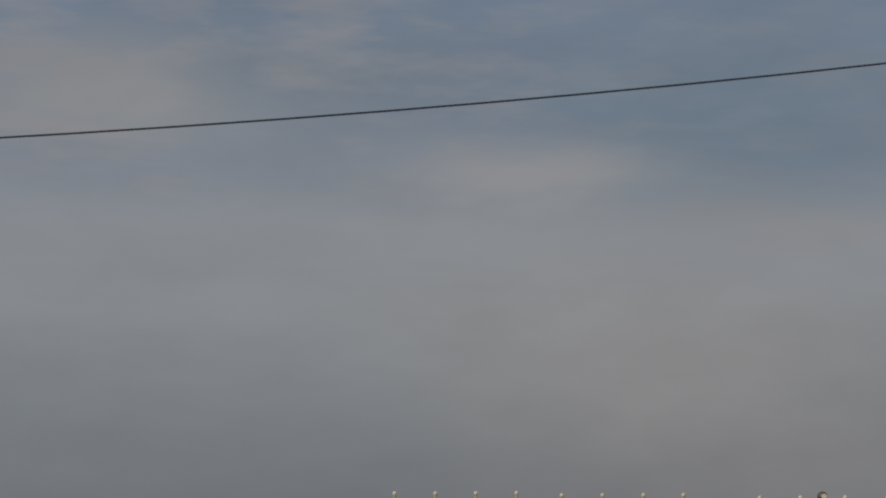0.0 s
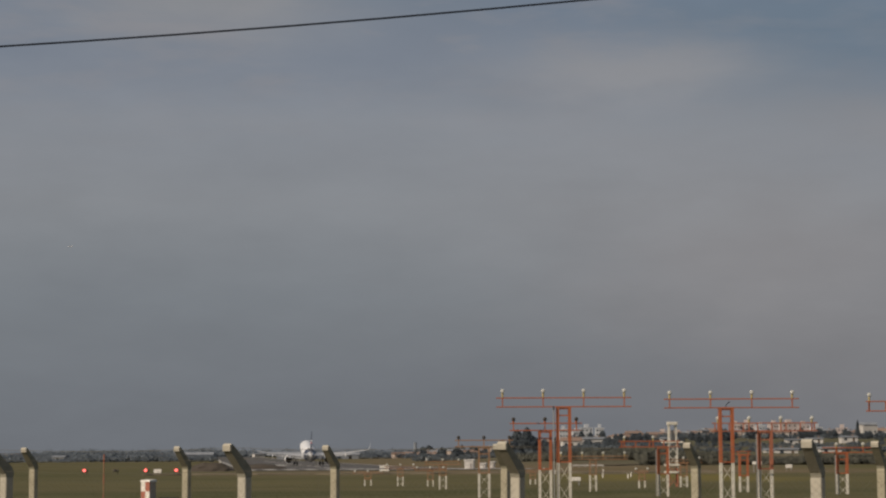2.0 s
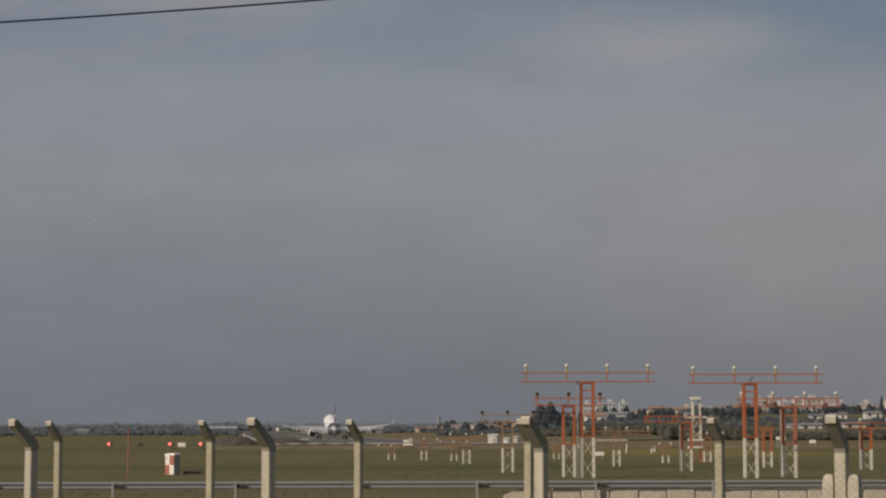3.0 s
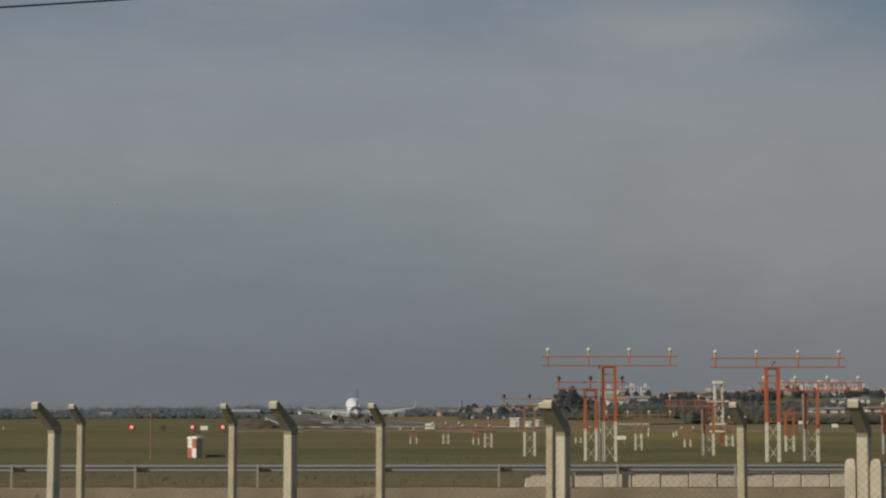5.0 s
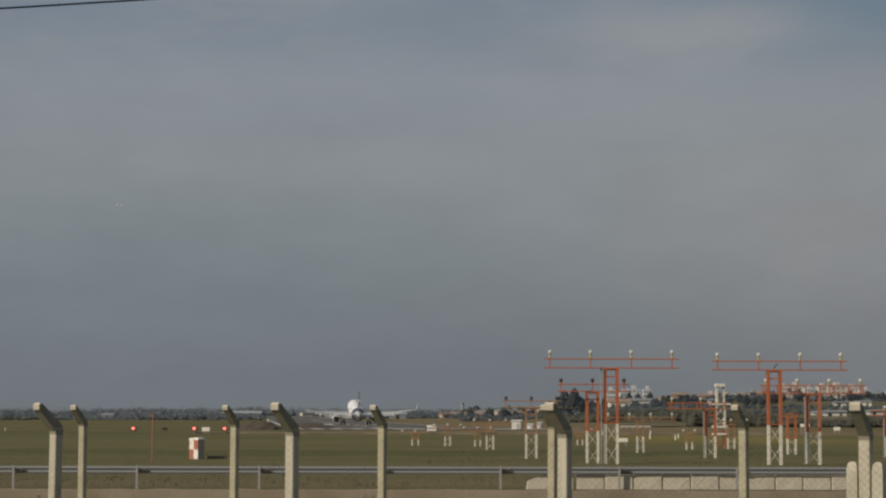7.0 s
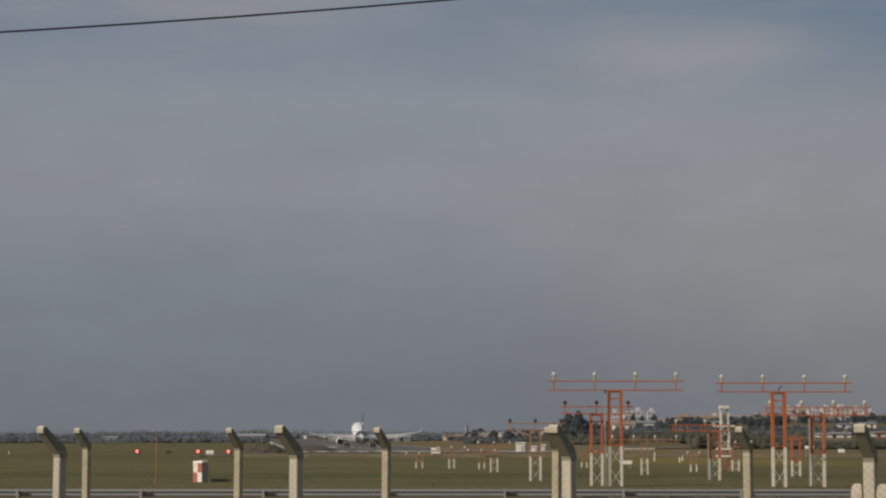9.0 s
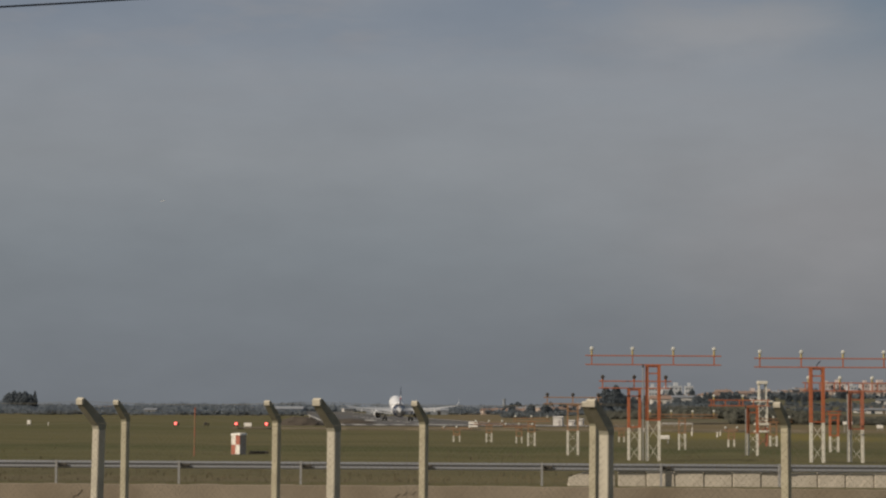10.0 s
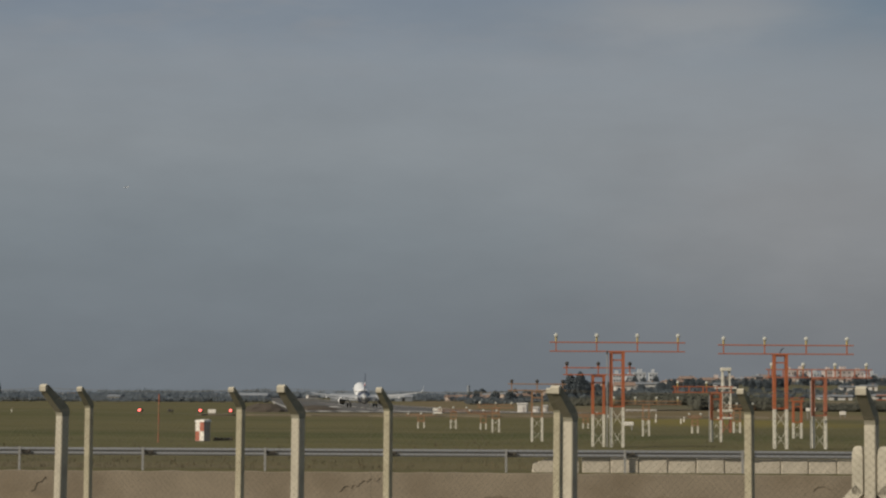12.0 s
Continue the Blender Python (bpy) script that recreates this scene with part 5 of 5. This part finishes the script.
def build_town():
    rnd = random.Random(31)
    kinds = [house_kind(1, 9, 7, 3.0, 1.8, WALL_WHITE, ROOF_TILE), house_kind(2, 8, 7, 3.0, 1.6, WALL_CREAM, ROOF_TILE), house_kind(3, 10, 8, 5.6, 1.8, WALL_BRICK, ROOF_TILE),
             house_kind(4, 12, 8, 3.4, 1.0, WALL_WHITE, ROOF_GREY), house_kind(5, 9, 7, 5.6, 1.4, WALL_WHITE, ROOF_GREY), house_kind(6, 7, 6, 3.0, 1.5, WALL_BRICK, ROOF_TILE), house_kind(7, 7, 6, 2.4, 0.6, WALL_WHITE, ROOF_GREY),
             house_kind(8, 5.5, 5, 3.0, 1.2, WALL_WHITE, ROOF_TILE), house_kind(9, 5, 5, 4.5, 1.0, WALL_CREAM, ROOF_GREY)]
    used = set()

    def put(k, x, y, dz=0.0, turn=None):
        m = pose(x, y, ground_z(x, y) + dz, 0, 0, rnd.uniform(-30, 30) if turn is None else turn)
        if k in used:
            copy_thing(kinds[k], m)
        else:
            used.add(k)
            kinds[k].matrix_basis = m

    taken = []

    def scatter(u0, u1, y0, y1, n, weights):
        for _ in range(n):
            for _try in range(40):
                y = rnd.uniform(y0, y1)
                x = y * rnd.uniform(u0, u1)
                if all((x - a) ** 2 + (y - b) ** 2 > 16 ** 2 for a, b in taken):
                    break
            taken.append((x, y))
            put(rnd.choice(weights), x, y)

    scatter(0.016, 0.050, 1130, 1330, 18, (5, 7, 7, 7, 8, 8))
    scatter(0.014, 0.052, 1200, 1500, 22, (0, 7, 7, 8, 5, 6))
    scatter(0.004, 0.060, 1500, 1850, 24, (0, 1, 7, 5, 8))
    scatter(0.075, 0.130, 1200, 1900, 16, (0, 1, 7, 8))
    for u, y in ((0.1135, 1500), (0.0715, 1550), (0.1500, 1600), (0.2250, 1650)):
        put(2, u * y, y)
    scatter(0.105, 0.170, 1250, 1900, 40, (1, 5, 0, 7, 8, 8))
    scatter(0.150, 0.270, 1280, 2050, 100, (0, 1, 5, 6, 7, 7, 7, 8, 8))
    scatter(-0.20, -0.01, 2250, 2400, 20, (0, 1, 3, 3))
    # sheds and the white house seen above the hedge
    for u, y, k, dz in ((0.1850, 700, 6, -1.2), (0.1795, 715, 6, -1.6), (0.2050, 720, 6, -1.2)):
        put(k, u * y, y, dz, rnd.uniform(-6, 6))
    put(4, 0.2235 * 1280, 1280, 2.0, 8)
    put(0, 0.2285 * 1290, 1290, 1.0, -12)
    put(0, 0.0845 * 1000, 1000, 1.0, 4)
    put(3, 0.0945 * 1010, 1010, 0.5, 4)
    for u, y, k, dz in ((0.1885, 900, 6, -0.4), (0.1980, 915, 6, -0.2), (0.1300, 950, 6, 0.0), (0.2140, 930, 6, 0.3)):
        put(k, u * y, y, dz, rnd.uniform(-8, 8))
    for u, y, w, s, wm, rise in ((0.0915, 1500, 8, 7, PALE_GREY, 0.0114), (0.0977, 1490, 5.5, 7, PALE_GREY, 0.0113), (0.0808, 1510, 6, 6, PALE_GREY, 0.0108), (0.0868, 1520, 5, 5, PALE_GREY, 0.0098),
                                 (0.1612, 1480, 6, 6, PALE_ROSE, 0.0126), (0.1665, 1490, 11, 7, PALE_ROSE, 0.0131), (0.1728, 1480, 6, 6, PALE_GREY, 0.0120), (0.1790, 1500, 6, 6, PALE_ROSE, 0.0128),
                                 (0.1858, 1480, 11, 7, PALE_ROSE, 0.0131), (0.1928, 1500, 8, 6, PALE_ROSE, 0.0124), (0.1990, 1490, 7, 5, PALE_GREY, 0.0112), (0.2110, 1500, 7, 5, PALE_ROSE, 0.0108),
                                 (0.1270, 1500, 9, 4, PALE_ROSE, 0.0090), (0.1340, 1500, 8, 4, WALL_CREAM, 0.0086), (0.1465, 1500, 8, 4, PALE_GREY, 0.0092)):
        x = u * y
        top = 2.43 + rise * y
        base = top - s * 2.9
        apartment(x, y, w, 10, s, wm, base, rnd.uniform(-8, 8))


build_town()


def build_hangars():
    """Long low sheds at the far end of the airfield."""
    for u, y, w, h, mt in ((-0.0900, 1480, 26, 5.0, WALL_GREY), (-0.0445, 1490, 22, 5.0, WALL_GREY), (-0.0300, 1500, 14, 4.6, WALL_WHITE), (-0.0180, 1500, 12, 4.2, WALL_GREY), (-0.152, 1310, 7, 3.4, WALL_WHITE), (-0.118, 1300, 8, 3.2, WALL_WHITE), (-0.190, 1310, 7, 3.4, WALL_GREY)):
        t = thing("hangar", "long low pale hangar far across the airfield", "hangar", "far hangars", m=pose(u * y, y, ground_z(u * y, y)))
        bm = B()
        box(bm, -w / 2, w / 2, -10, 10, -0.5, h * 0.7)
        part("wall", bm, mt, t)
        bm = B()
        ring = [(-10.4 + 20.8 * i / 8, h * 0.7 + 0.01 + h * 0.35 * math.sin(math.pi * i / 8)) for i in range(9)]
        loft(bm, [[(x, a, b) for a, b in ring] for x in (-w / 2 - 0.5, w / 2 + 0.5)])
        bmesh.ops.recalc_face_normals(bm, faces=bm.faces[:])
        part("roof", bm, ROOF_GREY if mt is not WALL_BRICK else ROOF_TILE, t)
        for i in range(3):
            bm = B()
            box(bm, -w / 2 + w * (i + 0.2) / 3, -w / 2 + w * (i + 0.75) / 3, -10.06, -9.98, 0, h * 0.55)
            part("door", bm, DARK_METAL if i % 2 else WALL_GREY, t)
    t = thing("chimney_stack", "slender pale chimney stack far behind the airfield", "chimney", m=pose(0.0120 * 2000, 2000, 0))
    bm = B()
    tube(bm, (0, 0, -0.5), (0, 0, 12.6), 1.7, 12, 1.3)
    part("stack", bm, WALL_GREY, t)
    bm = B()
    tube(bm, (0, 0, 12.6), (0, 0, 13.2), 1.6, 12)
    part("rim", bm, WALL_GREY, t)


build_hangars()


# ---- earth and grass on the field ----
def build_mounds():
    rnd = random.Random(9)
    for u, y, w, d, h in ((-0.083, 330, 4.0, 3, 1.5), (-0.0795, 345, 3.0, 3, 1.2), (-0.060, 400, 5.0, 4, 0.9)):
        bm = B()
        n, k = 18, 5
        rings = []
        for j in range(k):
            f = j / k
            rings.append([(w * (1 - f) ** 0.7 * math.cos(q) * rnd.uniform(0.9, 1.1), d * (1 - f) ** 0.7 * math.sin(q) * rnd.uniform(0.9, 1.1), -0.2 + (h + 0.2) * f ** 0.8 * rnd.uniform(0.9, 1.1)) for q in [2 * math.pi * i / n for i in range(n)]])
        loft(bm, rings)
        solid("earth_mound", bm, SOIL, "low dark heap of bare earth on the airfield", "mound", "earth mounds", m=pose(u * y, y, 0))


build_mounds()


def build_tufts():
    """Uneven grass tufts where the field meets the wall, and over the near field."""
    rnd = random.Random(12)
    bm = B()
    for _ in range(3000):
        y = 70.6 + (rnd.random() ** 2.0) * 60
        x = rnd.uniform(-0.25, 0.27) * y
        s = rnd.uniform(0.06, 0.15) * (0.6 if y < 72 else 1.0)
        for _b in range(3):
            a = rnd.uniform(0, 6.28)
            w = s * 0.16
            q = Vector((x + rnd.uniform(-.1, .1), y + rnd.uniform(-.1, .1), ground_z(x, y) - 0.08))
            dx, dy = math.cos(a) * w, math.sin(a) * w
            v = [bm.verts.new(q + Vector(o)) for o in ((-dx, -dy, 0), (dx, dy, 0), (rnd.uniform(-.5, .5) * s, rnd.uniform(-.5, .5) * s, s + 0.08))]
            bm.faces.new(v)
    solid("grass_tufts", bm, GRASSY, "olive grass tufts along the wall and over the field", "grass", kind="stuff")


build_tufts()
